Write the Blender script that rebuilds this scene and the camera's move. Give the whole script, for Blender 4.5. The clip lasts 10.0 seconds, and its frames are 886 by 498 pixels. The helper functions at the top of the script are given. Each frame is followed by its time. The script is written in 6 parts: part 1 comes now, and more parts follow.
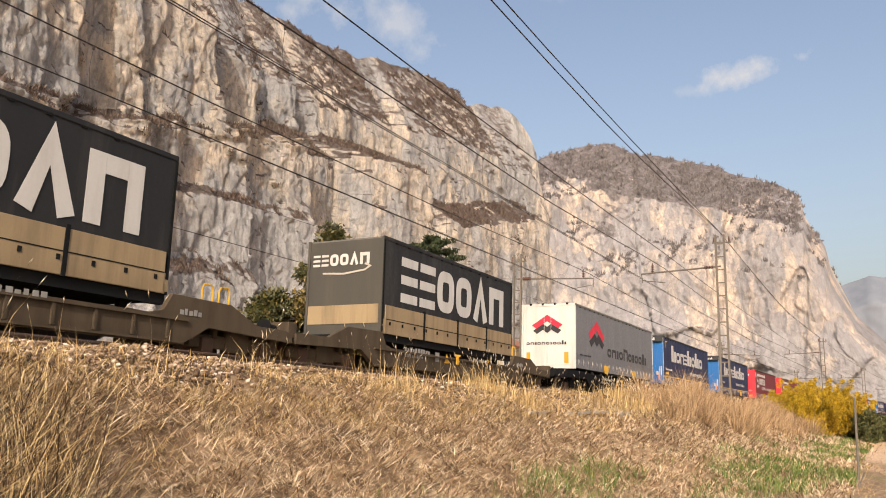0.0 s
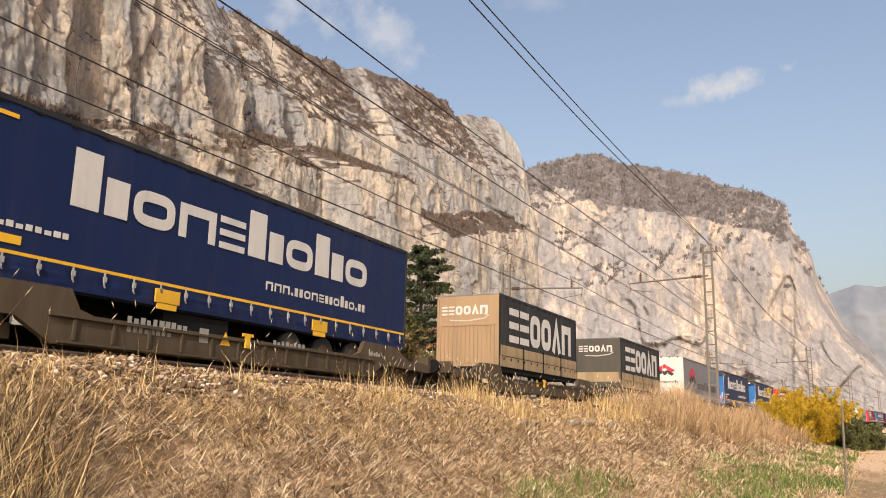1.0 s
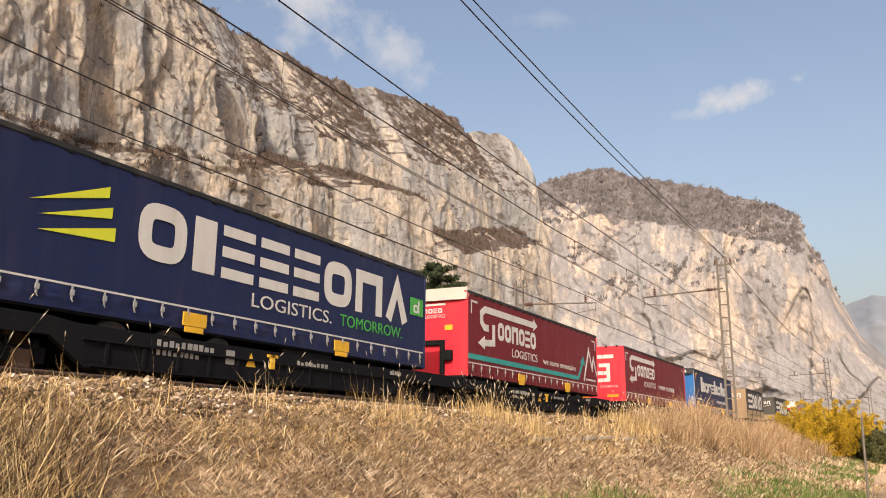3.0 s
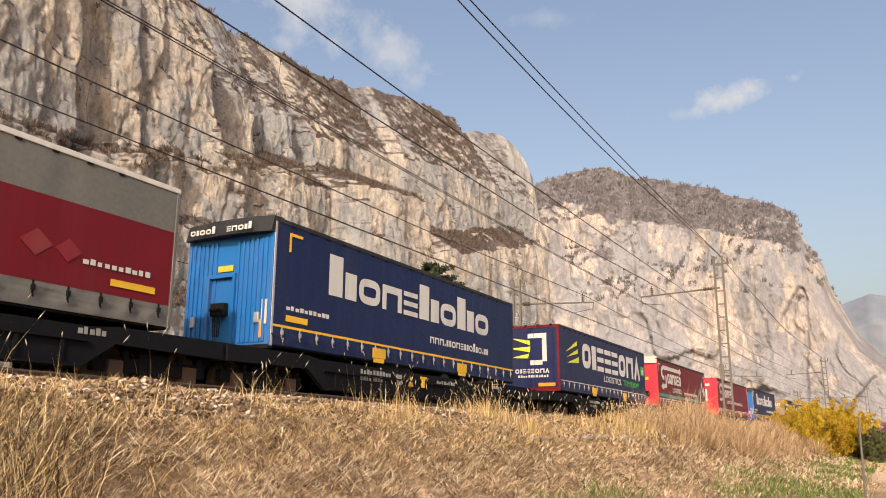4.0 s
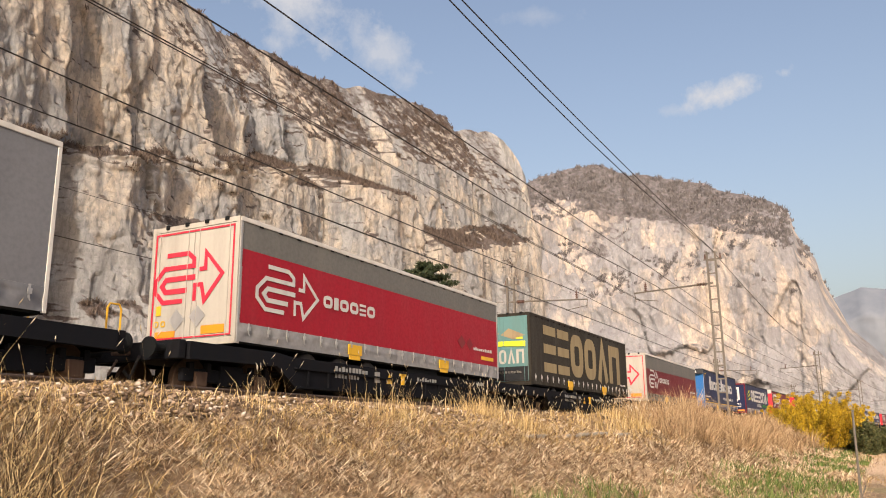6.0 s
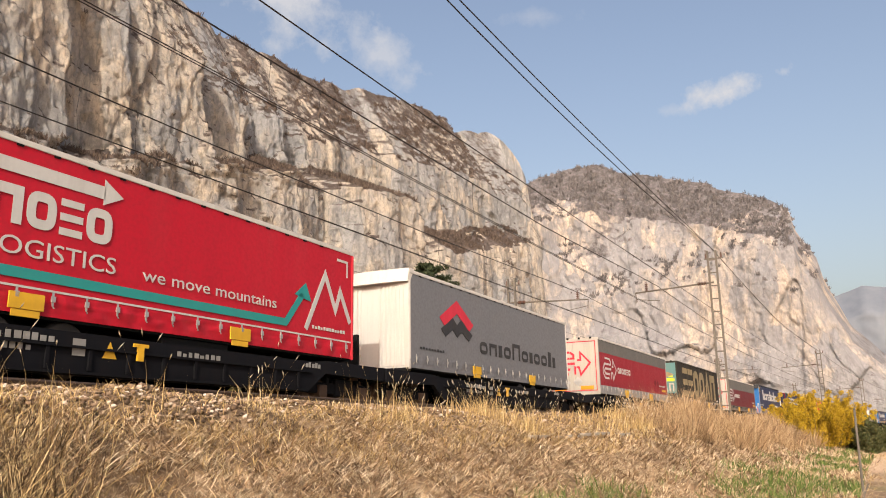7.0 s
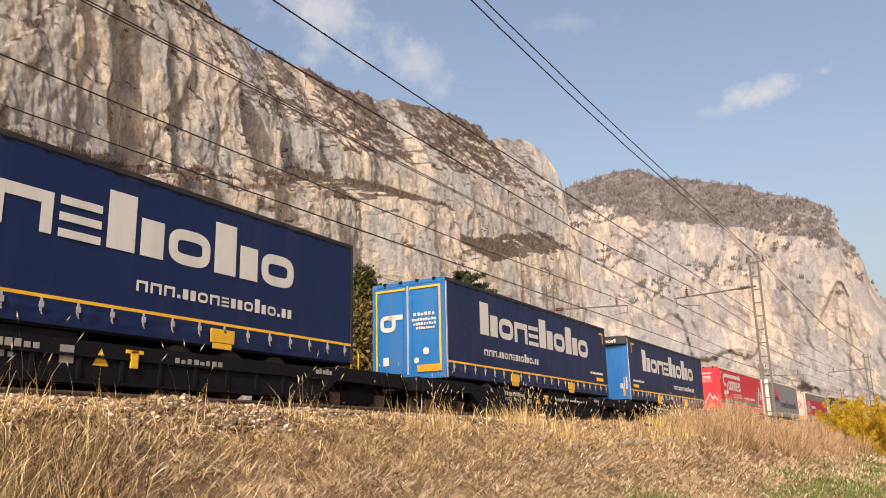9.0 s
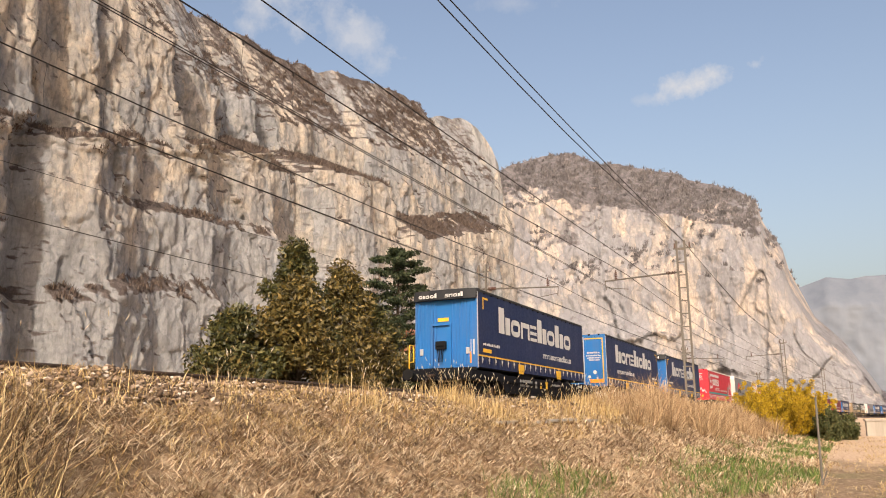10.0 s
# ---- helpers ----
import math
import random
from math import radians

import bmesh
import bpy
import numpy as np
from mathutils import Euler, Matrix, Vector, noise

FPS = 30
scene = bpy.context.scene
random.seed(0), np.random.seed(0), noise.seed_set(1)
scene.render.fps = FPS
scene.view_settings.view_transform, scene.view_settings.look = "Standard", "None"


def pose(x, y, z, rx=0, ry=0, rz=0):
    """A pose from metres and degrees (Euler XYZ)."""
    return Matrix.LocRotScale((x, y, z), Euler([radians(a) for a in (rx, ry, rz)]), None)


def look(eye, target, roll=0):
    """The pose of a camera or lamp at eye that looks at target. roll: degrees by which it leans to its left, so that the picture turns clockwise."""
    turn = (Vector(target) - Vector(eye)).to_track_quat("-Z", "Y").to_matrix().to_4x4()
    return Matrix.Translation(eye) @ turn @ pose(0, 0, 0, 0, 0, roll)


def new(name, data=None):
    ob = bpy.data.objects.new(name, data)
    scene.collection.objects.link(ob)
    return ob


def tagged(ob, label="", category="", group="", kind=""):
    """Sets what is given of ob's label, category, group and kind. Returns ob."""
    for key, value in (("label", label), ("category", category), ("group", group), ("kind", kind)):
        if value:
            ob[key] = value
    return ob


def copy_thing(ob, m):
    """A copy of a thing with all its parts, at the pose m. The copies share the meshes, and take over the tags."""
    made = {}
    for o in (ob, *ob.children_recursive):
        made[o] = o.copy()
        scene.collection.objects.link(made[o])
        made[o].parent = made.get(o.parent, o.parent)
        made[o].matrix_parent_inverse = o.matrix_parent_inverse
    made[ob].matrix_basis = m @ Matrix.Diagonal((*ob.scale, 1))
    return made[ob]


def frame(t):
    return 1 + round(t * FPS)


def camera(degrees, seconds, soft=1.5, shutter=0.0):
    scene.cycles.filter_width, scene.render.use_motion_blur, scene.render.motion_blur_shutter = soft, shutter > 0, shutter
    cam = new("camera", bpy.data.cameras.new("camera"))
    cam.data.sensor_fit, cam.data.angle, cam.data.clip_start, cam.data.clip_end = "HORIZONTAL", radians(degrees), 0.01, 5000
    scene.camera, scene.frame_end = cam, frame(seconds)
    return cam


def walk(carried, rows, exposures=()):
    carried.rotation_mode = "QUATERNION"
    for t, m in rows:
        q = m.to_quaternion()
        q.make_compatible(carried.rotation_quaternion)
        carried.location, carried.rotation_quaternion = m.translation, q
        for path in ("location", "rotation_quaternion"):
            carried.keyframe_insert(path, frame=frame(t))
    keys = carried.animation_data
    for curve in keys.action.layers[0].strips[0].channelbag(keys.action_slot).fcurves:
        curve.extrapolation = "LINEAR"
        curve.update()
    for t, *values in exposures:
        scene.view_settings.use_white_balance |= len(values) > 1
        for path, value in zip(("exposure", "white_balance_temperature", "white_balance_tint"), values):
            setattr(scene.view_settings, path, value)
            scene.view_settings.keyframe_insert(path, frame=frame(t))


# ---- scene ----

# ---- camera ----
# The train runs along +x on a wide curve; the eye stands at the origin's foot, 1.6 m up.
EYE = 1.6
LENS = 57.17
HEADING = 27.16 - 90.0
cam = camera(LENS, 10.0, soft=1.0)
CAMROWS = (
    (0.0, -0.285, 10.995, -1.292), (0.5, -0.978, 11.309, -1.178), (1.0, -1.043, 11.713, -1.008),
    (1.5, -0.351, 12.196, -0.417), (2.0, -0.029, 12.397, -0.345), (2.5, 0.105, 12.781, -0.389),
    (4.0, -0.150, 12.888, -0.140), (4.5, -0.245, 12.805, -0.153), (5.0, -0.301, 12.665, 0.173),
    (5.5, -0.361, 12.714, 0.463), (7.0, -0.309, 12.887, 1.051), (7.5, 0.382, 13.047, 1.030),
    (8.0, 1.552, 13.458, 1.400), (8.5, 2.391, 13.559, 1.726), (9.0, 2.432, 13.526, 1.397),
    (9.5, 1.533, 12.713, 0.653), (10.0, -2.463, 11.838, 0.560),
)
walk(cam, [(t, pose(0, 0, EYE, 90 + pitch, roll, HEADING + yaw)) for t, yaw, pitch, roll in CAMROWS])
scene.view_settings.exposure = 0.3

# ---- world and sun ----
SUN_TO = Vector((-0.81, -0.27, 0.55)).normalized()
elev = math.asin(SUN_TO.z)
azim = math.atan2(SUN_TO.x, SUN_TO.y)

world = bpy.data.worlds.new("sky")
scene.world = world
world.use_nodes = True
wn, wl = world.node_tree.nodes, world.node_tree.links
wn.clear()
sky = wn.new("ShaderNodeTexSky")
sky.sky_type = "NISHITA"
sky.sun_disc = False
sky.sun_elevation, sky.sun_rotation = elev, azim
sky_tint = wn.new("ShaderNodeMix")
sky_tint.data_type, sky_tint.blend_type = "RGBA", "MULTIPLY"
sky_tint.inputs[0].default_value = 1.0
sky_tint.inputs[7].default_value = (1.12, 1.01, 0.99, 1)
wl.new(sky.outputs[0], sky_tint.inputs[6])
sky.air_density, sky.dust_density, sky.ozone_density = 1.3, 5.5, 1.0
bg = wn.new("ShaderNodeBackground")
bg.inputs[1].default_value = 0.15
wout = wn.new("ShaderNodeOutputWorld")


def cloud(colour, az, el, wide, high, amount, grain, tilt=0.0):
    """A soft white cloud in one direction of the sky."""
    a, e = radians(az), radians(el)
    d = Vector((math.cos(e) * math.cos(a), math.cos(e) * math.sin(a), math.sin(e)))
    r = d.cross(Vector((0, 0, 1))).normalized()
    u = r.cross(d)
    r, u = r * math.cos(tilt) + u * math.sin(tilt), u * math.cos(tilt) - r * math.sin(tilt)
    co = wn.new("ShaderNodeTexCoord").outputs["Generated"]

    def maths(how, *v):
        m = wn.new("ShaderNodeMath")
        m.operation = how
        for q, sock in zip(v, m.inputs):
            if isinstance(q, bpy.types.NodeSocket):
                wl.new(q, sock)
            else:
                sock.default_value = q
        return m.outputs[0]

    def along(axis, size):
        m = wn.new("ShaderNodeVectorMath")
        m.operation = "DOT_PRODUCT"
        wl.new(co, m.inputs[0])
        m.inputs[1].default_value = axis
        return maths("DIVIDE", m.outputs["Value"], size)

    ahead = wn.new("ShaderNodeVectorMath")
    ahead.operation = "DOT_PRODUCT"
    wl.new(co, ahead.inputs[0])
    ahead.inputs[1].default_value = d
    x, y = along(r, radians(wide)), along(u, radians(high))
    dist = maths("SQRT", maths("ADD", maths("MULTIPLY", x, x), maths("MULTIPLY", y, y)))
    nz = wn.new("ShaderNodeTexNoise")
    nz.inputs["Scale"].default_value, nz.inputs["Detail"].default_value, nz.inputs["Roughness"].default_value = grain, 6, 0.62
    wl.new(co, nz.inputs["Vector"])
    f = maths("ADD", maths("SUBTRACT", 1.0, dist), maths("MULTIPLY", maths("SUBTRACT", nz.outputs["Fac"], 0.5), 3.2))
    f = maths("MULTIPLY", maths("MINIMUM", maths("MAXIMUM", f, 0.0), 1.0), amount)
    f = maths("MULTIPLY", f, maths("GREATER_THAN", ahead.outputs["Value"], 0.5))
    mx = wn.new("ShaderNodeMix")
    mx.data_type = "RGBA"
    wl.new(f, mx.inputs[0])
    wl.new(colour, mx.inputs[6])
    mx.inputs[7].default_value = (4.0, 3.9, 3.95, 1)
    return mx.outputs[2]


heaven = cloud(sky_tint.outputs[2], 6.2, 22.1, 3.7, 1.0, 0.9, 26, radians(8))
heaven = cloud(heaven, 9.2, 21.4, 1.5, 0.5, 0.35, 34)
heaven = cloud(heaven, 38.5, 29.5, 5.0, 2.6, 0.8, 18, radians(-25))
heaven = cloud(heaven, 31.0, 26.3, 3.0, 1.9, 0.6, 22, radians(-30))
heaven = cloud(heaven, 19.5, 28.5, 2.6, 0.7, 0.25, 24)
wl.new(heaven, bg.inputs[0])
wl.new(bg.outputs[0], wout.inputs[0])

sun_data = bpy.data.lights.new("sun", "SUN")
sun_data.energy, sun_data.angle, sun_data.color = 3.2, radians(0.6), (1.0, 0.90, 0.775)
sun = new("sun", sun_data)
sun.matrix_world = look(SUN_TO * 100, (0, 0, 0))
tagged(sun, kind="structure")

# ---- helpers for meshes and materials ----
KAPPA, GRADE = 0.000568, -0.0048
RAIL = EYE + 0.70          # height of the rail heads abeam the eye
TRAIN_Y, NEAR_Y = 12.77, 8.75


def bend(x):
    """How far the line has curved towards the eye at x."""
    e = min(max(x, -250.0), 420.0)
    return KAPPA * e * e / 2 + KAPPA * e * (x - e)


def rise(x):
    return GRADE * min(max(x, -150.0), 420.0)


def on_line(x, y, z):
    """World place of a point at x along the line, y out from the eye, z above the eye's foot."""
    return Vector((x, y - bend(x), z + rise(x)))


def line_pose(x, length, y):
    """Pose of a thing on the rails whose left end stands at x."""
    a, b = on_line(x, y, RAIL), on_line(x + length, y, RAIL)
    d = b - a
    return pose(a.x, a.y, a.z, 0, -math.degrees(math.atan2(d.z, d.x)), math.degrees(math.atan2(d.y, d.x)))


def mesh_of(name, bm):
    me = bpy.data.meshes.new(name)
    bm.to_mesh(me)
    bm.free()
    return me


def part(name, bm, material, parent, label=""):
    me = bm if isinstance(bm, bpy.types.Mesh) else mesh_of(name, bm)
    if not me.materials:
        me.materials.append(material)
    ob = new(name, me)
    ob.parent = parent
    if label:
        ob["label"] = label
    return ob


def stuff_part(name, bm, material, parent, label=""):
    """A part made of many small pieces that stay joined."""
    return tagged(part(name, bm, material, parent, label), kind="stuff")


def box(bm, x0, y0, z0, x1, y1, z1, bevel=0.0):
    r = bmesh.ops.create_cube(bm, size=1.0, matrix=Matrix.LocRotScale(((x0 + x1) / 2, (y0 + y1) / 2, (z0 + z1) / 2), None, (abs(x1 - x0), abs(y1 - y0), abs(z1 - z0))))
    if bevel > 0:
        es = {e for v in r["verts"] for e in v.link_edges}
        bmesh.ops.bevel(bm, geom=list(es), offset=bevel, segments=2, affect="EDGES", profile=0.6)
    return bm


def boxes(*rows, bevel=0.0):
    bm = bmesh.new()
    for r in rows:
        box(bm, *r, bevel=bevel)
    return bm


def rod(bm, a, b, r0, r1=None, n=8):
    a, b = Vector(a), Vector(b)
    d = b - a
    m = Matrix.Translation((a + b) / 2) @ d.to_track_quat("Z", "Y").to_matrix().to_4x4()
    bmesh.ops.create_cone(bm, cap_ends=True, segments=n, radius1=r0, radius2=r0 if r1 is None else r1, depth=d.length, matrix=m)
    return bm


def smooth(ob):
    for p in ob.data.polygons:
        p.use_smooth = True
    return ob


def np_mesh(name, verts, faces):
    me = bpy.data.meshes.new(name)
    verts = np.asarray(verts, dtype=np.float32)
    faces = np.asarray(faces, dtype=np.int32)
    k = faces.shape[1]
    me.vertices.add(len(verts))
    me.vertices.foreach_set("co", verts.ravel())
    me.loops.add(faces.size)
    me.loops.foreach_set("vertex_index", faces.ravel())
    me.polygons.add(len(faces))
    me.polygons.foreach_set("loop_start", np.arange(0, faces.size, k, dtype=np.int32))
    me.update(calc_edges=True)
    me.validate()
    return me


def grid_faces(n, m):
    i, j = np.meshgrid(np.arange(n - 1), np.arange(m - 1), indexing="ij")
    a = (i * m + j).ravel()
    return np.stack([a, a + m, a + m + 1, a + 1], 1)


class Nodes:
    """A short way to write node materials."""

    def __init__(self, name, rough=0.7, metal=0.0, spec=0.4):
        self.mat = bpy.data.materials.new(name)
        self.mat.use_nodes = True
        self.n, self.l = self.mat.node_tree.nodes, self.mat.node_tree.links
        self.b = self.n["Principled BSDF"]
        self.b.inputs["Roughness"].default_value = rough
        self.b.inputs["Metallic"].default_value = metal
        self.b.inputs["Specular IOR Level"].default_value = spec

    def put(self, value, socket):
        if isinstance(value, bpy.types.NodeSocket):
            self.l.new(value, socket)
        else:
            socket.default_value = value

    def coords(self, scale=(1, 1, 1), kind="Object"):
        t = self.n.new("ShaderNodeTexCoord")
        m = self.n.new("ShaderNodeMapping")
        m.inputs["Scale"].default_value = scale
        self.l.new(t.outputs[kind], m.inputs[0])
        return m.outputs[0]

    def noise(self, size, scale=(1, 1, 1), detail=4.0, rough=0.6, distortion=0.0, kind="Object"):
        t = self.n.new("ShaderNodeTexNoise")
        t.inputs["Scale"].default_value = 1.0 / size
        t.inputs["Detail"].default_value = detail
        t.inputs["Roughness"].default_value = rough
        t.inputs["Distortion"].default_value = distortion
        self.l.new(self.coords(scale, kind), t.inputs["Vector"])
        return t.outputs["Fac"]

    def cracks(self, size, scale=(1, 1, 1), wander=0.35):
        """Irregular blocks: closeness to the joints, and a tone for each block."""
        co = self.coords(tuple(v / size for v in scale))
        wob = self.n.new("ShaderNodeTexNoise")
        wob.inputs["Scale"].default_value, wob.inputs["Detail"].default_value = 1.3, 4
        self.l.new(co, wob.inputs["Vector"])
        add = self.n.new("ShaderNodeMix")
        add.data_type, add.blend_type = "RGBA", "LINEAR_LIGHT"
        add.inputs[0].default_value = wander
        self.l.new(co, add.inputs[6])
        self.l.new(wob.outputs["Color"], add.inputs[7])
        out = []
        for feature, socket in (("DISTANCE_TO_EDGE", "Distance"), ("F1", "Color")):
            v = self.n.new("ShaderNodeTexVoronoi")
            v.feature = feature
            v.inputs["Scale"].default_value = 1.0
            self.l.new(add.outputs[2], v.inputs["Vector"])
            out.append(v.outputs[socket])
        tone = self.n.new("ShaderNodeSeparateColor")
        self.l.new(out[1], tone.inputs[0])
        return out[0], tone.outputs[0]

    def ramp(self, fac, stops):
        r = self.n.new("ShaderNodeValToRGB")
        e = r.color_ramp.elements
        while len(e) < len(stops):
            e.new(0.5)
        for k, (p, c) in zip(e, stops):
            k.position = p
            k.color = (*c, 1) if isinstance(c, tuple) else (c, c, c, 1)
        self.l.new(fac, r.inputs[0])
        return r.outputs[0]

    def mix(self, fac, a, b, how="MIX"):
        m = self.n.new("ShaderNodeMix")
        m.data_type, m.blend_type = "RGBA", how
        self.put(fac, m.inputs[0])
        for v, s in ((a, m.inputs[6]), (b, m.inputs[7])):
            self.put((*v, 1) if isinstance(v, tuple) else v, s)
        return m.outputs[2]

    def math(self, how, a, b=0.0):
        m = self.n.new("ShaderNodeMath")
        m.operation = how
        self.put(a, m.inputs[0])
        self.put(b, m.inputs[1])
        return m.outputs[0]

    def axis(self, which, of="Normal"):
        g = self.n.new("ShaderNodeNewGeometry")
        s = self.n.new("ShaderNodeSeparateXYZ")
        self.l.new(g.outputs[of], s.inputs[0])
        return s.outputs[which]

    def random(self):
        o = self.n.new("ShaderNodeObjectInfo")
        return o.outputs["Random"]

    def island(self):
        return self.n.new("ShaderNodeNewGeometry").outputs["Random Per Island"]

    def bump(self, height, strength=0.3, distance=0.02):
        b = self.n.new("ShaderNodeBump")
        b.inputs["Strength"].default_value = strength
        b.inputs["Distance"].default_value = distance
        self.l.new(height, b.inputs["Height"])
        self.l.new(b.outputs[0], self.b.inputs["Normal"])

    def done(self, colour, rough=None):
        self.put((*colour, 1) if isinstance(colour, tuple) else colour, self.b.inputs["Base Color"])
        if rough is not None:
            self.put(rough, self.b.inputs["Roughness"])
        return self.mat


def painted(name, colour, rough=0.45, metal=0.0, dirt=0.35, grime=(0.16, 0.13, 0.10), spec=0.4):
    """Painted metal or plastic with dust, streaks and fine relief."""
    k = Nodes(name, rough, metal, spec)
    streak = k.noise(0.35, (1, 1, 0.12), 5)
    spots = k.noise(0.06, (1, 1, 1), 3)
    fac = k.math("MULTIPLY", k.ramp(streak, [(0.45, 0.0), (0.85, 1.0)]), dirt)
    col = k.mix(fac, colour, grime)
    col = k.mix(k.math("MULTIPLY", spots, 0.16), col, tuple(0.3 * v for v in colour))
    k.bump(spots, 0.08, 0.004)
    return k.done(col, k.ramp(streak, [(0.3, rough), (0.8, min(1.0, rough + 0.25))]))


def tarpaulin(name, colour, rough=0.45, dirt=0.06):
    """PVC curtain: soft billows, scuffs and dust."""
    k = Nodes(name, rough, 0, 0.24)
    billow = k.noise(1.1, (1, 1, 0.35), 2)
    streak = k.noise(0.5, (1, 1, 0.10), 5)
    scuff = k.noise(0.09, (1, 1, 1), 4)
    col = k.mix(k.math("MULTIPLY", k.ramp(streak, [(0.5, 0.0), (0.9, 1.0)]), dirt), colour, (0.28, 0.25, 0.21))
    col = k.mix(k.math("MULTIPLY", k.ramp(scuff, [(0.4, 0.0), (0.8, 1.0)]), 0.22), col, (0.03, 0.03, 0.03))
    k.bump(billow, 0.55, 0.08)
    return k.done(col, k.ramp(scuff, [(0.3, rough), (0.8, rough + 0.2)]))


# ---- materials of the land ----
def rock_material(name, warm, grey, dark, veg, size, wood=0.42, up=1.0, tree_line=None, crisp=1.0):
    k = Nodes(name, 0.95, 0, 0.1)
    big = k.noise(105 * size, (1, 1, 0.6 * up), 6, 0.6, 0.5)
    fold = k.noise(12 * size, (1, 1, 0.38 * up), 6, 0.7, 0.3)
    streak = k.noise(8 * size, (1, 1, 0.16 * up), 5, 0.62, 0.2)
    fine = k.noise(2.6 * size, (1, 1, 0.75), 6, 0.75)
    strata = k.noise(13 * size, (0.16, 0.16, 1.3), 5, 0.65, 0.5)
    # Greyer rock towards the foot also paints in the shade on the lower wall.
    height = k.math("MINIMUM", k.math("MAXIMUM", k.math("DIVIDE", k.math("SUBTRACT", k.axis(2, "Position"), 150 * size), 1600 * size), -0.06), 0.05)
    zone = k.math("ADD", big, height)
    joint, block = k.cracks(17 * size, (1, 1, 0.36))
    joint_fine, block_fine = k.cracks(6.5 * size, (1, 1, 0.5))
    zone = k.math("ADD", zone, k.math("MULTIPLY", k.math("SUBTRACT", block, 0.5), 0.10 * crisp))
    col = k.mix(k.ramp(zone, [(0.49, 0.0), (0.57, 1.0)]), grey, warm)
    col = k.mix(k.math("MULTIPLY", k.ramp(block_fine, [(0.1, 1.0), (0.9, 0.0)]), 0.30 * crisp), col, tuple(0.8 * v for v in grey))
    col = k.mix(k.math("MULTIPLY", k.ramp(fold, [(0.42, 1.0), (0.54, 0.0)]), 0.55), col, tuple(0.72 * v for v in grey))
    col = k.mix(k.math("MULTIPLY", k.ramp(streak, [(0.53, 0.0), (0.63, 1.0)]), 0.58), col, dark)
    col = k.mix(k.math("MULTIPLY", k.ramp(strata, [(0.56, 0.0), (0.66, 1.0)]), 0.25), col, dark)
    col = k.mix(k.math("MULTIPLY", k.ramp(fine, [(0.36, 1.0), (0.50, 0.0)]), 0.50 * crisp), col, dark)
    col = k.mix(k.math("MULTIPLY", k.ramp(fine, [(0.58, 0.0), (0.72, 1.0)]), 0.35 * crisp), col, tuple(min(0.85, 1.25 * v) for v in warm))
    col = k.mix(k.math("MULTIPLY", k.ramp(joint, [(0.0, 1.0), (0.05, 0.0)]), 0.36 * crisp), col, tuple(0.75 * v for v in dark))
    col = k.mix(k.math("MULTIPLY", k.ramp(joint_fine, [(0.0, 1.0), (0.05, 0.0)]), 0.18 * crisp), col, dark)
    patch = k.noise((24 if crisp == 1.0 else 42) * size, (1, 1, 0.8), 7, 0.72)
    steep = k.math("ADD", k.axis(2), k.math("MULTIPLY", k.math("SUBTRACT", patch, 0.5), 0.8))
    if tree_line:
        high = k.math("DIVIDE", k.math("SUBTRACT", k.axis(2, "Position"), tree_line), 170.0)
        high = k.math("ADD", high, k.math("MULTIPLY", k.math("SUBTRACT", k.noise(120 * size, (1, 1, 1), 5, 0.6), 0.5), 5.5))
        steep = k.math("ADD", steep, k.math("MINIMUM", k.math("MAXIMUM", high, -0.10), 0.7))
    tone = k.ramp(k.noise(5 * size, (1, 1, 1), 6, 0.8), [(0.32, tuple((1 - 0.55 * crisp) * v for v in veg)), (0.52, veg), (0.72, tuple((1 + 0.7 * crisp) * v for v in veg))])
    col = k.mix(k.ramp(steep, [(wood, 0.0), (wood + (0.18 if size < 1.5 else 0.26), 1.0)]), col, tone)
    k.bump(k.math("ADD", k.math("ADD", fine, fold), k.math("MULTIPLY", block_fine, 0.6)), 1.0, 2.4 * size)
    return k.done(col)


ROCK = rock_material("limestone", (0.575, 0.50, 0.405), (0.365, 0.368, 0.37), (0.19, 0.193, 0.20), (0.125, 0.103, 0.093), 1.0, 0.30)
# Same rock farther off, its dark and wooded tones lightened by painted haze.
HAZED_ROCK = rock_material("haze-tinted limestone", (0.63, 0.525, 0.42), (0.345, 0.34, 0.35), (0.25, 0.248, 0.262), (0.18, 0.166, 0.168), 2.1, 0.46, 1.0, 520.0, 1.0)


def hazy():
    # The haze of distance is painted straight into this blue-grey base colour.
    k = Nodes("haze blue slope", 1.0, 0, 0.0)
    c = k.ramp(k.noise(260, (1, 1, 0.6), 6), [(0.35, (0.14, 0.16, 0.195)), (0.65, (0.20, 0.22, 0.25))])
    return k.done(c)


HAZY = hazy()


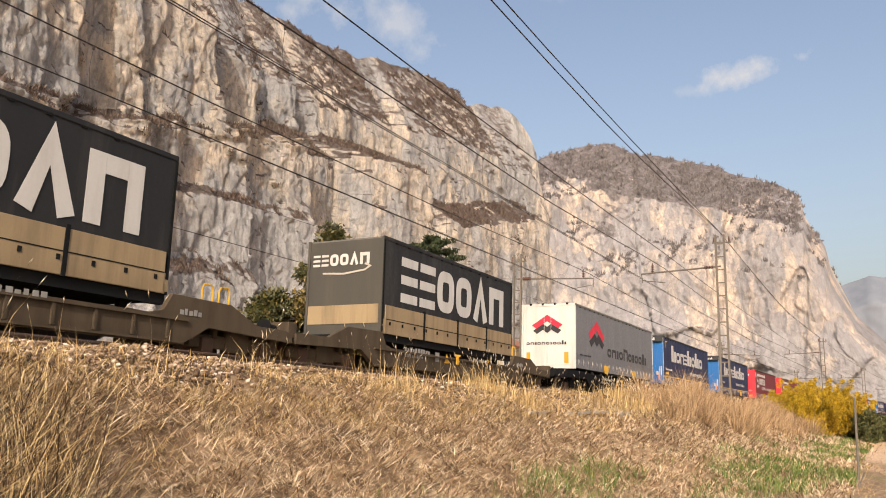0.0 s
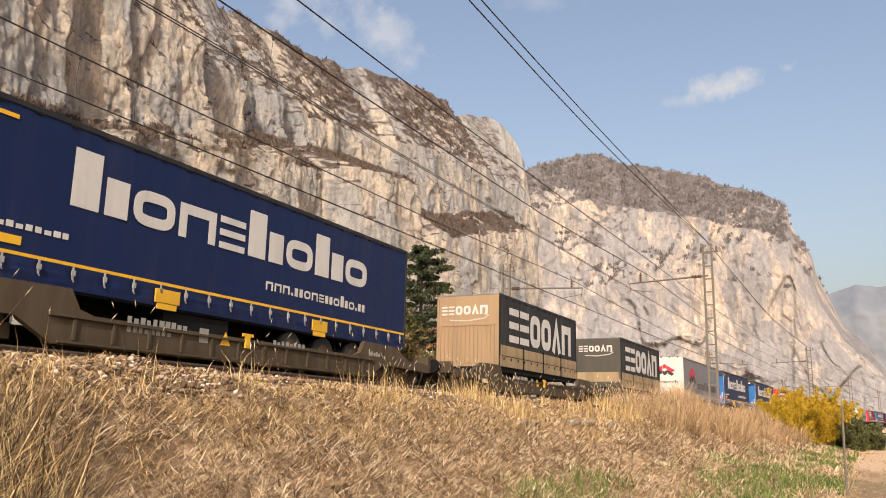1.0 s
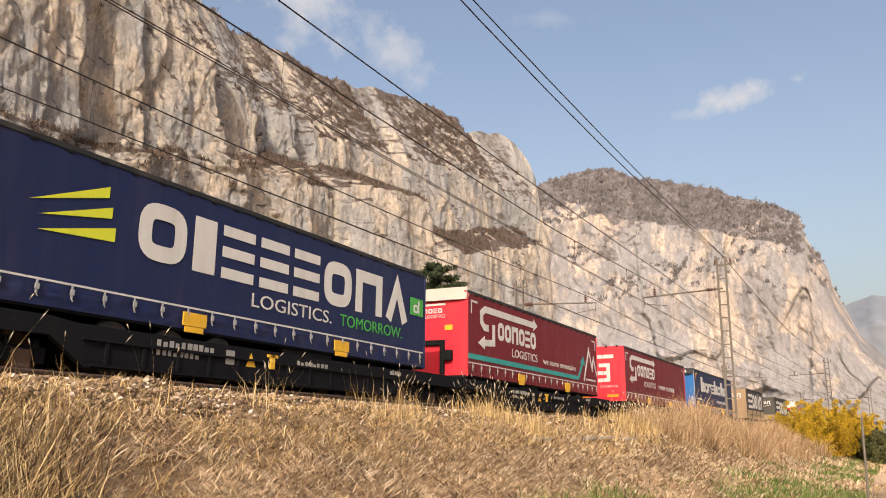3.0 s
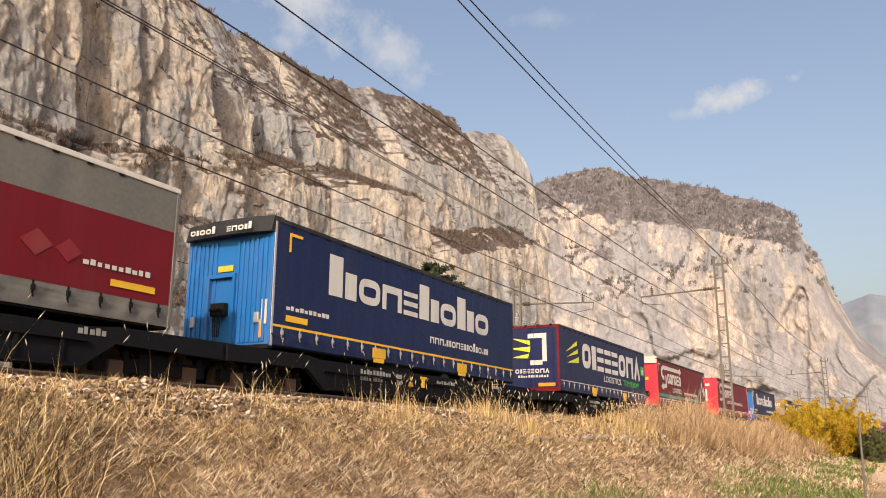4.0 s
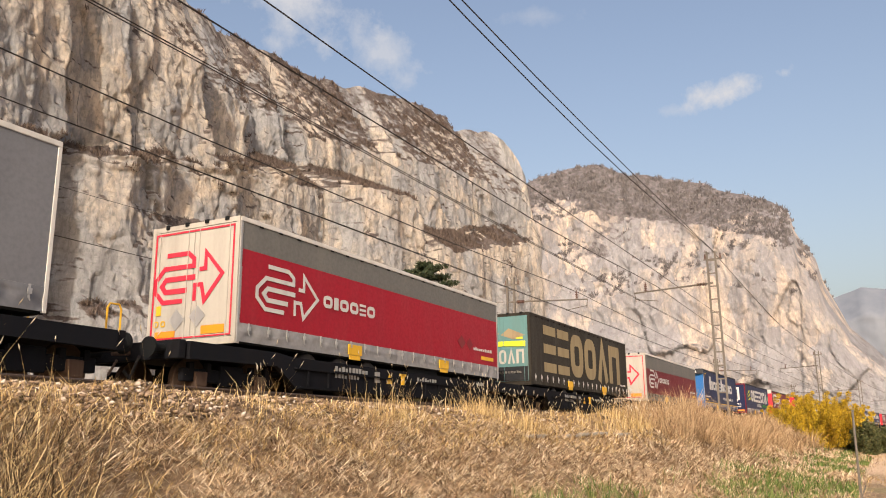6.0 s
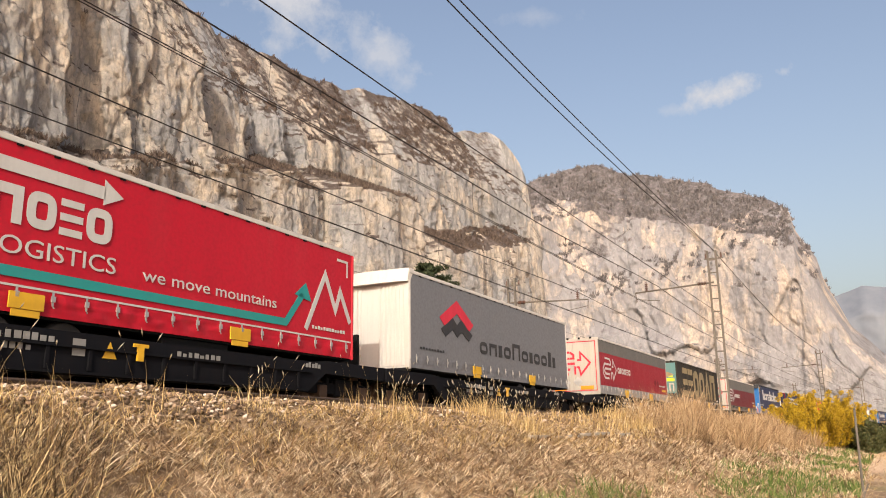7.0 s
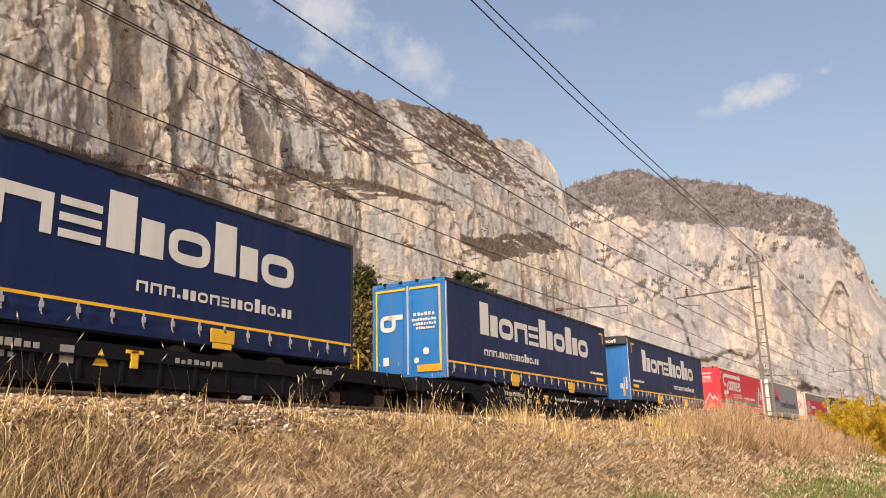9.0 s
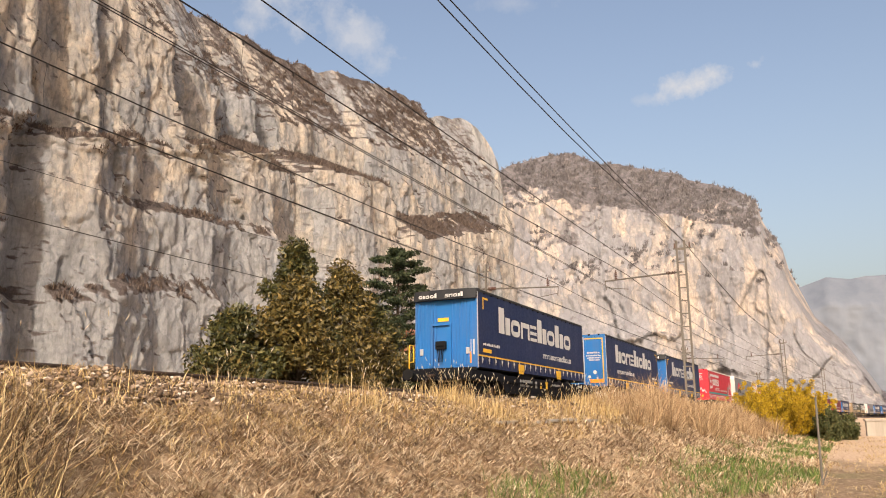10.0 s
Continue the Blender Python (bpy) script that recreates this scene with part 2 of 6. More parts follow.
def soil():
    k = Nodes("dry bank soil", 0.95, 0, 0.1)
    big = k.noise(3.2, (1, 1, 1), 5)
    fine = k.noise(0.12, (1, 1, 1), 6, 0.7)
    green = k.noise(4.5, (1, 1.6, 1), 4)
    straw = k.ramp(fine, [(0.3, (0.15, 0.10, 0.06)), (0.5, (0.36, 0.26, 0.16)), (0.72, (0.58, 0.45, 0.30))])
    # Dark patches paint shade in the gaps of the straw, strongest close by.
    gap_shade = k.math("MULTIPLY", k.ramp(k.noise(0.30, (1, 1, 1), 5, 0.65), [(0.50, 1.0), (0.64, 0.0)]), k.ramp(k.math("DIVIDE", k.axis(0, "Position"), 20.0), [(0.3, 0.70), (0.8, 0.40)]))
    straw = k.mix(gap_shade, straw, (0.06, 0.036, 0.022))
    col = k.mix(k.math("MULTIPLY", k.ramp(big, [(0.4, 0.0), (0.62, 1.0)]), 0.30), straw, (0.24, 0.17, 0.11))
    low = k.ramp(k.axis(2, "Position"), [(0.25, 1.0), (0.75, 0.0)])
    col = k.mix(k.math("MULTIPLY", k.ramp(green, [(0.50, 0.0), (0.60, 1.0)]), k.math("MULTIPLY", low, 0.25)), col, (0.13, 0.17, 0.05))
    # trodden pale earth on the open field and the far slope, shade-painted straw on the bank
    worn = k.math("ADD", k.math("DIVIDE", k.math("SUBTRACT", k.axis(0, "Position"), 24.0), 14.0), k.math("MULTIPLY", k.math("SUBTRACT", k.noise(2.6, (0.5, 1, 1), 5), 0.5), 2.2))
    earth = k.ramp(fine, [(0.3, (0.36, 0.25, 0.16)), (0.55, (0.55, 0.405, 0.275)), (0.75, (0.66, 0.52, 0.37))])
    col = k.mix(k.ramp(worn, [(0.3, 0.0), (0.8, 1.0)]), col, earth)
    k.bump(fine, 0.8, 0.05)
    return k.done(col)


SOIL = soil()


def gravel_mat(name):
    k = Nodes(name, 0.9, 0, 0.2)
    col = k.ramp(k.island(), [(0.0, (0.05, 0.034, 0.023)), (0.5, (0.25, 0.172, 0.112)), (0.88, (0.41, 0.305, 0.21)), (1.0, (0.80, 0.73, 0.63))])
    col = k.mix(k.math("MULTIPLY", k.noise(0.05, (1, 1, 1), 4), 0.4), col, (0.12, 0.08, 0.05))
    k.bump(k.noise(0.02), 0.4, 0.006)
    return k.done(col)


STONES = gravel_mat("ballast stone")
STEEL = painted("rail steel", (0.065, 0.046, 0.036), 0.6, 0.2, 0.5, (0.12, 0.06, 0.03))
CONCRETE = painted("weathered concrete", (0.37, 0.335, 0.285), 0.9, 0, 0.5)
MAST = painted("galvanised mast", (0.15, 0.135, 0.115), 0.7, 0.1, 0.5, (0.13, 0.08, 0.05))
WIRE = painted("wire", (0.035, 0.03, 0.028), 0.6, 0.3, 0.1)
INSULATOR = painted("brown insulator", (0.09, 0.04, 0.025), 0.3, 0, 0.1)

# ---- ground ----
PROFILE_U = [-4000, 0, 2.0, 3.4, 5.9, 6.5, 7.1, 7.75, 8.05, 14.0, 14.6, 16.5, 20, 30, 4000]
PROFILE_Z = [0.0, 0.0, 0.12, 0.55, 1.88, 1.98, 2.11, 2.13, 2.11, 2.11, 2.07, 1.3, 0.9, 0.7, 0.0]


def ground_at(x, y):
    u = y + bend(x)
    z = float(np.interp(u, PROFILE_U, PROFILE_Z))
    bank = min(max((z - 0.1) / 1.9, 0), 1)
    z += bank * rise(x)
    if u < 6.8 or u > 15.5:
        lump = 0.20 if 1.0 < u < 6.8 else 0.06
        z += lump * noise.noise(Vector((x * 0.8, y * 0.8, 3.0))) + 0.5 * lump * noise.noise(Vector((x * 2.3, y * 2.3, 7.0)))
        if 2.0 < x < 6.5 and 3.0 < y < 6.0:
            z -= 0.34 * math.exp(-((x - 4.2) / 0.75) ** 2 - ((y - 4.75) / 0.33) ** 2)
        if 1.0 < u < 6.2 and -5 < x < 60:
            z += 0.075 * noise.noise(Vector((x * 4.1, y * 4.1, 9.0)))
    return z


def build_ground():
    xs = np.concatenate([[-4500, -2500, -1000, -400, -150, -60], np.arange(-30, 2, 0.5), np.arange(2, 22, 0.14), np.arange(22, 70, 0.35), np.arange(70, 150, 1.5), np.arange(150, 430, 8), [480, 600, 900, 1400, 2200, 3200, 4700]])
    us = np.concatenate([[-4500, -2000, -600, -200, -60, -25, -10, -5], np.arange(-2, 2.0, 0.2), np.arange(2.0, 6.2, 0.12), np.arange(6.2, 7.6, 0.2), [8.5, 10, 12, 14, 14.6], np.arange(15, 22, 0.7), [26, 35, 60, 120, 250, 400, 700, 1500, 3000, 4700]])
    v = []
    for x in xs:
        for u in us:
            y = u - bend(x)
            v.append((x, y, ground_at(x, y)))
    ob = smooth(new("ground", np_mesh("ground", v, grid_faces(len(xs), len(us)))))
    ob.data.materials.append(SOIL)
    return tagged(ob, "dry grassy railway embankment and valley floor", "ground", kind="structure")


build_ground()


# ---- mountains ----
def table(x, *pairs):
    return float(np.interp(x, [p[0] for p in pairs], [p[1] for p in pairs]))


# Panels of the near cliff: x where each begins and ends, and how far it stands out there.
LOW_PANELS = ((200, 330, 8, -2), (330, 357, -12, -17), (360, 392, -3, 10), (392, 440, 8, 1), (442, 505, -1, 10), (506, 526, 1, 4),
              (527, 582, 1, 11), (584, 612, -7, -9), (614, 662, -7, -12), (664, 700, 12, 22), (700, 764, 22, 25), (766, 812, 9, -8), (815, 868, -12, -4),
              (872, 960, 4, 16), (962, 1060, 8, 20), (1062, 1121, 12, 17), (1124, 1300, 6, 14))
HIGH_PANELS = ((200, 318, -2, 2), (319, 346, -3, 6), (348, 379, -9, -14), (381, 405, -3, 3), (407, 413, -7, -7), (414, 448, 2, 10), (449, 480, 6, 14),
               (482, 522, -9, -18), (524, 556, -9, -1), (558, 606, -7, -12), (608, 632, -3, 2), (634, 662, -14, -20), (664, 720, -6, 4), (722, 800, -3, 6), (804, 846, -14, -18),
               (850, 935, -2, 9), (937, 1010, 5, 12), (1012, 1096, 8, 14), (1098, 1122, 1, 2), (1124, 1300, 5, 12))


def panel(panels, x):
    return sum(step_of(panels, x + d) for d in (-4.0, -2.0, 0.0, 2.0, 4.0)) / 5


def step_of(panels, x):
    for a, b, p, q in panels:
        if x <= b:
            return p + (q - p) * min(max((x - a) / (b - a), 0.0), 1.0) if x >= a else p
    return panels[-1][3]


def shelf_depth(x):
    """How far the upper wall stands back behind the long ledge."""
    return table(x, (530, 10), (600, 34), (800, 36), (860, 28), (1090, 20), (1170, 0))


def near_relief(x, z):
    """Broad forms of the near cliff: panels, the long ledge, the wooded shelf above the pillar and the dome's band."""
    wx = x + 7.0 * noise.noise(Vector((z / 34, x / 90, 2.2))) + 1.2 * noise.noise(Vector((z / 14, x / 30, 4.2)))
    wz = z + 5.0 * noise.noise(Vector((x / 30, z / 60, 8.1))) + 2.0 * noise.noise(Vector((x / 8, z / 20, 1.1)))
    ledge = table(x, (200, 180), (300, 185), (410, 203), (548, 240), (600, 243), (673, 250), (790, 258), (835, 238), (900, 228), (1000, 250), (1123, 282), (1300, 300))
    wide = table(x, (530, 7), (600, 30), (800, 34), (1300, 36))
    f = min(max((wz - ledge) / wide, 0.0), 1.0)
    out = 1.6 * panel(LOW_PANELS, wx) * (1 - f) + 1.15 * panel(HIGH_PANELS, wx) * f
    # thin beds along the ledge
    near = math.exp(-((wz - ledge + 3) / 9.0) ** 2) * (1.0 if x < 580 else 0.0)
    out += near * 2.6 * (math.floor(wz / 4.2) % 2)
    low = min(max((wz - table(x, (330, 74), (420, 92), (480, 104), (560, 70))) / 13.0, 0.0), 1.0) * table(x, (300, 0), (350, 9), (500, 9), (560, 3), (900, 3))
    mid = min(max((wz - table(x, (300, 150), (420, 158), (560, 165), (660, 150))) / 9.0, 0.0), 1.0) * table(x, (370, 0), (420, 6), (600, 6), (650, 0))
    return out, low + mid + shelf_depth(x) * f


def far_relief(x, z):
    """Walls and wooded shelves of the far mountain."""
    out = 0.0
    for base, deep, seed in ((120, 16, 1.0), (215, 24, 2.0), (330, 28, 3.0), (440, 22, 4.0)):
        level = base + 70 * noise.noise(Vector((x / 420, seed, 3.3))) + 22 * noise.noise(Vector((x / 95, seed, 7.3)))
        run = min(max(2.2 * noise.noise(Vector((x / 330, seed, 11.0))) + 0.75, 0.0), 1.0)
        out -= run * deep * min(max((z - level) / 65.0, 0.0), 1.0)
    return 60 * noise.noise(Vector((x / 260, z / 900, 5.0))) + 30 * noise.noise(Vector((x / 90, z / 300, 6.0))), -out


def slabs(s, z, flute, size, seed):
    """Flat facets at three sizes, stepped and tilted against one another, with open joints between the small ones."""
    d = 0.0
    for wide, tall, weight, tip in ((62, 130, 6.0, 0.10), (23, 44, 2.4, 0.13), (8, 14, 1.0, 0.20)):
        q = Vector((s / size / wide + 0.10 * flute, z / size / tall + 0.12 * flute, seed + wide))
        dist, near = noise.voronoi(q)
        k = noise.cell(near[0] * 57.3)
        tilt = noise.cell(near[0] * 31.7 + Vector((3.1, 5.7, 1.3)))
        d += weight * k * 0.5 + tip * wide * tilt * (q.x - near[0].x)
        if wide < 30 and size < 1.5:
            d -= weight * 0.35 * max(0.0, 1 - (dist[1] - dist[0]) / 0.10)
    return d * size * (1.0 if size < 1.5 else 1.5)


CRAGS = {}


def crag(name, material, pts, breaks, rows, talus, size, seed, label, relief=None, rim_rough=0.012):
    """A rock wall along a line of feet; breaks: (place along the line, spacing of its columns from there on)."""
    pts = np.array(pts, float)
    along = np.concatenate([[0], np.cumsum(np.hypot(np.diff(pts[:, 0]), np.diff(pts[:, 1])))])
    s, at = [], 0.0
    while at < along[-1]:
        s.append(at)
        at += [step for start, step in breaks if at >= start][-1]
    s = np.array(s + [along[-1]])
    x, y, h, backs = (np.interp(s, along, pts[:, k]) for k in range(4))
    tx, ty = (np.interp(s + 14 * size, along, pts[:, k]) - np.interp(s - 14 * size, along, pts[:, k]) for k in (0, 1))
    ln = np.hypot(tx, ty)
    nx, ny = ty / ln, -tx / ln
    out = []
    for i in range(len(s)):
        for j in range(rows):
            t = j / (rows - 1)
            z = h[i] * t
            back = backs[i] * float(np.interp(t, (0, 0.30, 0.55, 0.76, 1.0), (0, 0.08, 0.16, 0.28, 1.0))) - (talus * (1 - t / 0.05) if t < 0.05 else 0.0)
            flute = noise.fractal(Vector((s[i] / size * 0.03, z / size * 0.014, seed)), 0.8, 2.1, 5, noise_basis="PERLIN_ORIGINAL")
            grain = noise.fractal(Vector((s[i] / size * 0.16, z / size * 0.09, seed + 3)), 0.7, 2.1, 4, noise_basis="PERLIN_ORIGINAL")
            d = slabs(s[i], z, flute, size, seed) + size * (2.6 * flute + 1.7 * grain)
            if relief:
                forms, shelf = relief(x[i] if size < 1.5 else s[i], z)
                d += forms
                back += shelf
            d *= min(1.0, 0.4 + t * 12) * (1 - 0.85 * min(max((t - 0.76) / 0.24, 0.0), 1.0))
            lift = rim_rough * h[i] * noise.fractal(Vector((s[i] / size * 0.03, seed, 0)), 1.0, 2.0, 5) * max(0.0, (t - 0.9) / 0.1)
            out.append((x[i] + nx[i] * (d - back), y[i] + ny[i] * (d - back), z - 3 + lift))
    CRAGS[name] = np.array(out).reshape(len(s), rows, 3)
    ob = new(name, np_mesh(name, out, grid_faces(len(s), rows)[:, ::-1]))
    ob.data.materials.append(material)
    return tagged(ob, label, "mountain", kind="structure")


def rim(az, el, sb):
    """A point of the cliff's foot below the rim seen in that direction."""
    a, back = radians(az), 430.0 + sb
    back += shelf_depth(back / math.tan(a)) + 9.0
    return (back / math.tan(a), 430.0, back / math.sin(a) * math.tan(radians(el)) + EYE, sb)


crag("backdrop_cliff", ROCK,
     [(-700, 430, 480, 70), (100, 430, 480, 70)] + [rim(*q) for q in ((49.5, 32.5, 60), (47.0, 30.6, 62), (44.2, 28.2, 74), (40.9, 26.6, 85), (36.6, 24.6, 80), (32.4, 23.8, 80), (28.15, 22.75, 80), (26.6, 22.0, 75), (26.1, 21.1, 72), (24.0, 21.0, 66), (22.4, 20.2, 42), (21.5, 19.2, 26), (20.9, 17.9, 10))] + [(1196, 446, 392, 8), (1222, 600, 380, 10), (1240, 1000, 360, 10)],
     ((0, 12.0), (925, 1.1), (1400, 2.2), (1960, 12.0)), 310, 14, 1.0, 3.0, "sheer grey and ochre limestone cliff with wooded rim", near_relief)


def polar(az, r, el, back):
    a = radians(az)
    return (r * math.cos(a), r * math.sin(a), (r + back) * math.tan(radians(el)) + EYE, back)


crag("backdrop_mountain", HAZED_ROCK,
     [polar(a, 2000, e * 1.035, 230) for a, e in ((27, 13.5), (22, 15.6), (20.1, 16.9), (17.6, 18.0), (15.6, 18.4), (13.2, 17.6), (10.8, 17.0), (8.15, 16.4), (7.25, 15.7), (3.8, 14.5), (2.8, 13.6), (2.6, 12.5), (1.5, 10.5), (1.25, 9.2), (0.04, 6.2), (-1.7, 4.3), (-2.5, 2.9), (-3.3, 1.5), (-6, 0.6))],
     ((0, 3.2),), 190, 200, 2.2, 11.0, "limestone mountain with rock walls paled by painted haze", far_relief)
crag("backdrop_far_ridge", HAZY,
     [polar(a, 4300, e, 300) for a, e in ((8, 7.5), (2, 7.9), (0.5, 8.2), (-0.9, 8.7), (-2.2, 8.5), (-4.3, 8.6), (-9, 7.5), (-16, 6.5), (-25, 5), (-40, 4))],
     ((0, 18.0),), 50, 500, 4.0, 21.0, "distant mountain ridge with blue haze in its colour")

# ---- materials of the train ----
BLUE_CURTAIN = tarpaulin("dark blue curtain", (0.004, 0.013, 0.064))
BLUE_PAINT = painted("bright blue panel", (0.011, 0.135, 0.40), 0.4)
RED_DARK = tarpaulin("dark red curtain", (0.135, 0.004, 0.010))
RED_BRIGHT = tarpaulin("bright red curtain", (0.46, 0.008, 0.024))
RED_PAINT = painted("bright red panel", (0.66, 0.025, 0.045), 0.4, 0, 0.2)
GREY_CURTAIN = tarpaulin("silver grey curtain", (0.165, 0.171, 0.187))
RED_MID = tarpaulin("clear red curtain", (0.30, 0.006, 0.018))
GREY_LIGHT = tarpaulin("light grey tarpaulin", (0.26, 0.26, 0.265), 0.55, 0.2)
GREY_DIRTY = tarpaulin("dirty grey tarpaulin", (0.135, 0.134, 0.126), 0.6, 0.25)
NAVY_CURTAIN = tarpaulin("navy curtain", (0.009, 0.015, 0.062))
OLIVE_CURTAIN = tarpaulin("brown black tarpaulin", (0.024, 0.020, 0.014), 0.6, 0.15)
BLACK_CURTAIN = tarpaulin("anthracite tarpaulin", (0.018, 0.019, 0.021), 0.55, 0.18)
WHITE_PAINT = painted("white panel", (0.60, 0.585, 0.55), 0.45, 0, 0.35)
CREAM_PAINT = painted("off white panel", (0.44, 0.415, 0.365), 0.5, 0, 0.4)
WHITE_INK = painted("white lettering", (0.54, 0.54, 0.525), 0.5, 0, 0.3)
TAN_INK = painted("faded tan lettering", (0.27, 0.215, 0.115), 0.6, 0, 0.45)
RED_INK = painted("red lettering", (0.60, 0.02, 0.05), 0.5, 0, 0.15)
MAROON_INK = painted("faded maroon print", (0.20, 0.012, 0.02), 0.6, 0, 0.3)
TEAL_INK = painted("teal stripe", (0.02, 0.27, 0.26), 0.5, 0, 0.15)
YELLOW = painted("yellow paint", (0.72, 0.42, 0.02), 0.5, 0, 0.25)
LIME = painted("lime lettering", (0.55, 0.60, 0.03), 0.5, 0, 0.15)
GREEN_INK = painted("green lettering", (0.05, 0.32, 0.05), 0.5, 0, 0.15)
BLACK_INK = painted("black lettering", (0.025, 0.025, 0.028), 0.5, 0, 0.2)
ORANGE = painted("orange reflector", (0.90, 0.28, 0.02), 0.3, 0, 0.1)
TAIL_RED = painted("red lamp glass", (0.55, 0.02, 0.02), 0.2, 0, 0.05)
TAN_BOARD = painted("weathered tan board", (0.31, 0.235, 0.135), 0.7, 0, 0.75, (0.11, 0.085, 0.06))
TAN_PANEL = painted("tan steel panel", (0.31, 0.215, 0.125), 0.6, 0, 0.5)
OLIVE_PANEL = painted("grey green panel", (0.055, 0.054, 0.046), 0.6, 0, 0.3)
TEAL_PANEL = painted("faded landscape print", (0.10, 0.22, 0.22), 0.6, 0, 0.4)
BLACK_STEEL = painted("black steel", (0.011, 0.012, 0.013), 0.7, 0.0, 0.25, (0.035, 0.028, 0.022), 0.08)
WAGON_BLACK = painted("grimy black wagon steel", (0.009, 0.010, 0.013), 0.8, 0.0, 0.22, (0.032, 0.024, 0.018), 0.06)
WAGON_TAN = painted("rusty beige wagon steel", (0.085, 0.067, 0.046), 0.85, 0.0, 0.7, (0.035, 0.025, 0.018), 0.15)
RUST = painted("rusty bogie steel", (0.075, 0.045, 0.030), 0.75, 0.2, 0.5)
STENCIL = painted("worn stencil paint", (0.26, 0.26, 0.25), 0.7, 0, 0.6)
RUBBER = painted("tyre rubber", (0.022, 0.021, 0.020), 0.85, 0, 0.4)
ALU = painted("aluminium rail", (0.50, 0.50, 0.50), 0.4, 0.6, 0.3)


# ---- flat shapes laid on a side or an end ----
def strip(points, w, closed=False):
    """Quads of a mitred band of width w along a line of points."""
    pts = [Vector((*p, 0)) for p in points]
    n = len(pts)
    left, right = [], []
    for i, p in enumerate(pts):
        a = pts[i - 1] if (i > 0 or closed) else None
        b = pts[(i + 1) % n] if (i < n - 1 or closed) else None
        d0 = (p - a).normalized() if a is not None else (b - p).normalized()
        d1 = (b - p).normalized() if b is not None else d0
        n0, n1 = Vector((-d0.y, d0.x, 0)), Vector((-d1.y, d1.x, 0))
        m = (n0 + n1)
        m = m.normalized() if m.length > 1e-4 else n0
        k = min(1.0 / max(m.dot(n0), 0.35), 2.2)
        left.append(p + m * (w / 2 * k))
        right.append(p - m * (w / 2 * k))
    last = n if closed else n - 1
    return [[(right[i].x, right[i].y), (right[(i + 1) % n].x, right[(i + 1) % n].y), (left[(i + 1) % n].x, left[(i + 1) % n].y), (left[i].x, left[i].y)] for i in range(last)]


def rect(x0, z0, x1, z1):
    return [[(x0, z0), (x1, z0), (x1, z1), (x0, z1)]]


def oval(x0, z0, x1, z1, w, n=26):
    cx, cz, rx, rz = (x0 + x1) / 2, (z0 + z1) / 2, (x1 - x0 - w) / 2, (z1 - z0 - w) / 2
    pts = []
    for i in range(n):
        a = 2 * math.pi * (i + 0.5) / n
        c, s = math.cos(a), math.sin(a)
        pts.append((cx + rx * math.copysign(abs(c) ** 0.6, c), cz + rz * math.copysign(abs(s) ** 0.6, s)))
    return strip(pts, w, True)


def wordmark(kinds, x0, x1, z0, zx, z1, weight=0.5, gap=0.22):
    """A row of plain shapes, one for each sign of a painted word: bars, rings, pairs of bars, stacks and wedges."""
    widths = {"b": 0.55, "B": 0.62, "o": 1.1, "O": 1.2, "h": 1.1, "H": 1.3, "e": 0.85, "E": 1.0, "A": 1.2, ".": 0.3}
    total = sum(widths[k] for k in kinds) + gap * (len(kinds) - 1)
    u = (x1 - x0) / total
    polys, x = [], x0
    for k in kinds:
        w, top = widths[k] * u, (z1 if k in "BOHEA" else zx)
        a, b = x, x + w
        t = min(weight * u * 0.62, w * 0.30, (top - z0) * 0.30)
        if k in "bB":
            polys += rect(a, z0, b, top)
        elif k in "oO":
            polys += oval(a, z0, b, top, t)
        elif k in "hH":
            polys += rect(a, z0, a + t, top) + rect(b - t, z0, b, top) + rect(a + t + 0.002, top - t, b - t - 0.002, top)
        elif k in "eE":
            h = (top - z0)
            for i in range(3):
                polys += rect(a, z0 + h * (0.40 * i), b, z0 + h * (0.40 * i + 0.20))
        elif k == "A":
            polys += strip([(a + t / 2, z0), ((a + b) / 2, top - t * 0.4), (b - t / 2, z0)], t)
        else:
            polys += rect(a, z0, b, z0 + w)
        x = b + gap * u
    return polys


def bars(x0, x1, z0, z1, n, seed=1):
    """Writing too small to read, as a row of bars."""
    rnd = random.Random(seed)
    polys, step = [], (x1 - x0) / n
    for i in range(n):
        polys += rect(x0 + i * step, z0, x0 + (i + 0.55 + 0.25 * rnd.random()) * step, z1 - (z1 - z0) * 0.25 * (rnd.random() > 0.6))
    return polys


def mirrored(polys):
    """The same shapes turned to read from the other side."""
    xs = [x for p in polys for x, _ in p]
    m = min(xs) + max(xs)
    return [[(m - x, z) for x, z in p][::-1] for p in polys]


def flat(polys, where, thick=0.006):
    """The shapes as thin plates: where = ('side', y) along a side, or ('end', x, y) along an end from its camera-side edge."""
    bm = bmesh.new()
    for poly in polys:
        if where[0] == "side":
            f = [(x, where[1] - thick, z) for x, z in poly]
            b = [(x, where[1], z) for x, z in poly]
        else:
            f = [(where[1] - thick, where[2] + d, z) for d, z in poly]
            b = [(where[1], where[2] + d, z) for d, z in poly]
        fv, bv = [bm.verts.new(p) for p in f], [bm.verts.new(p) for p in b]
        n = len(poly)
        bm.faces.new(fv)
        for i in range(n):
            bm.faces.new((fv[i], bv[i], bv[(i + 1) % n], fv[(i + 1) % n]))
    bmesh.ops.recalc_face_normals(bm, faces=bm.faces)
    return bm


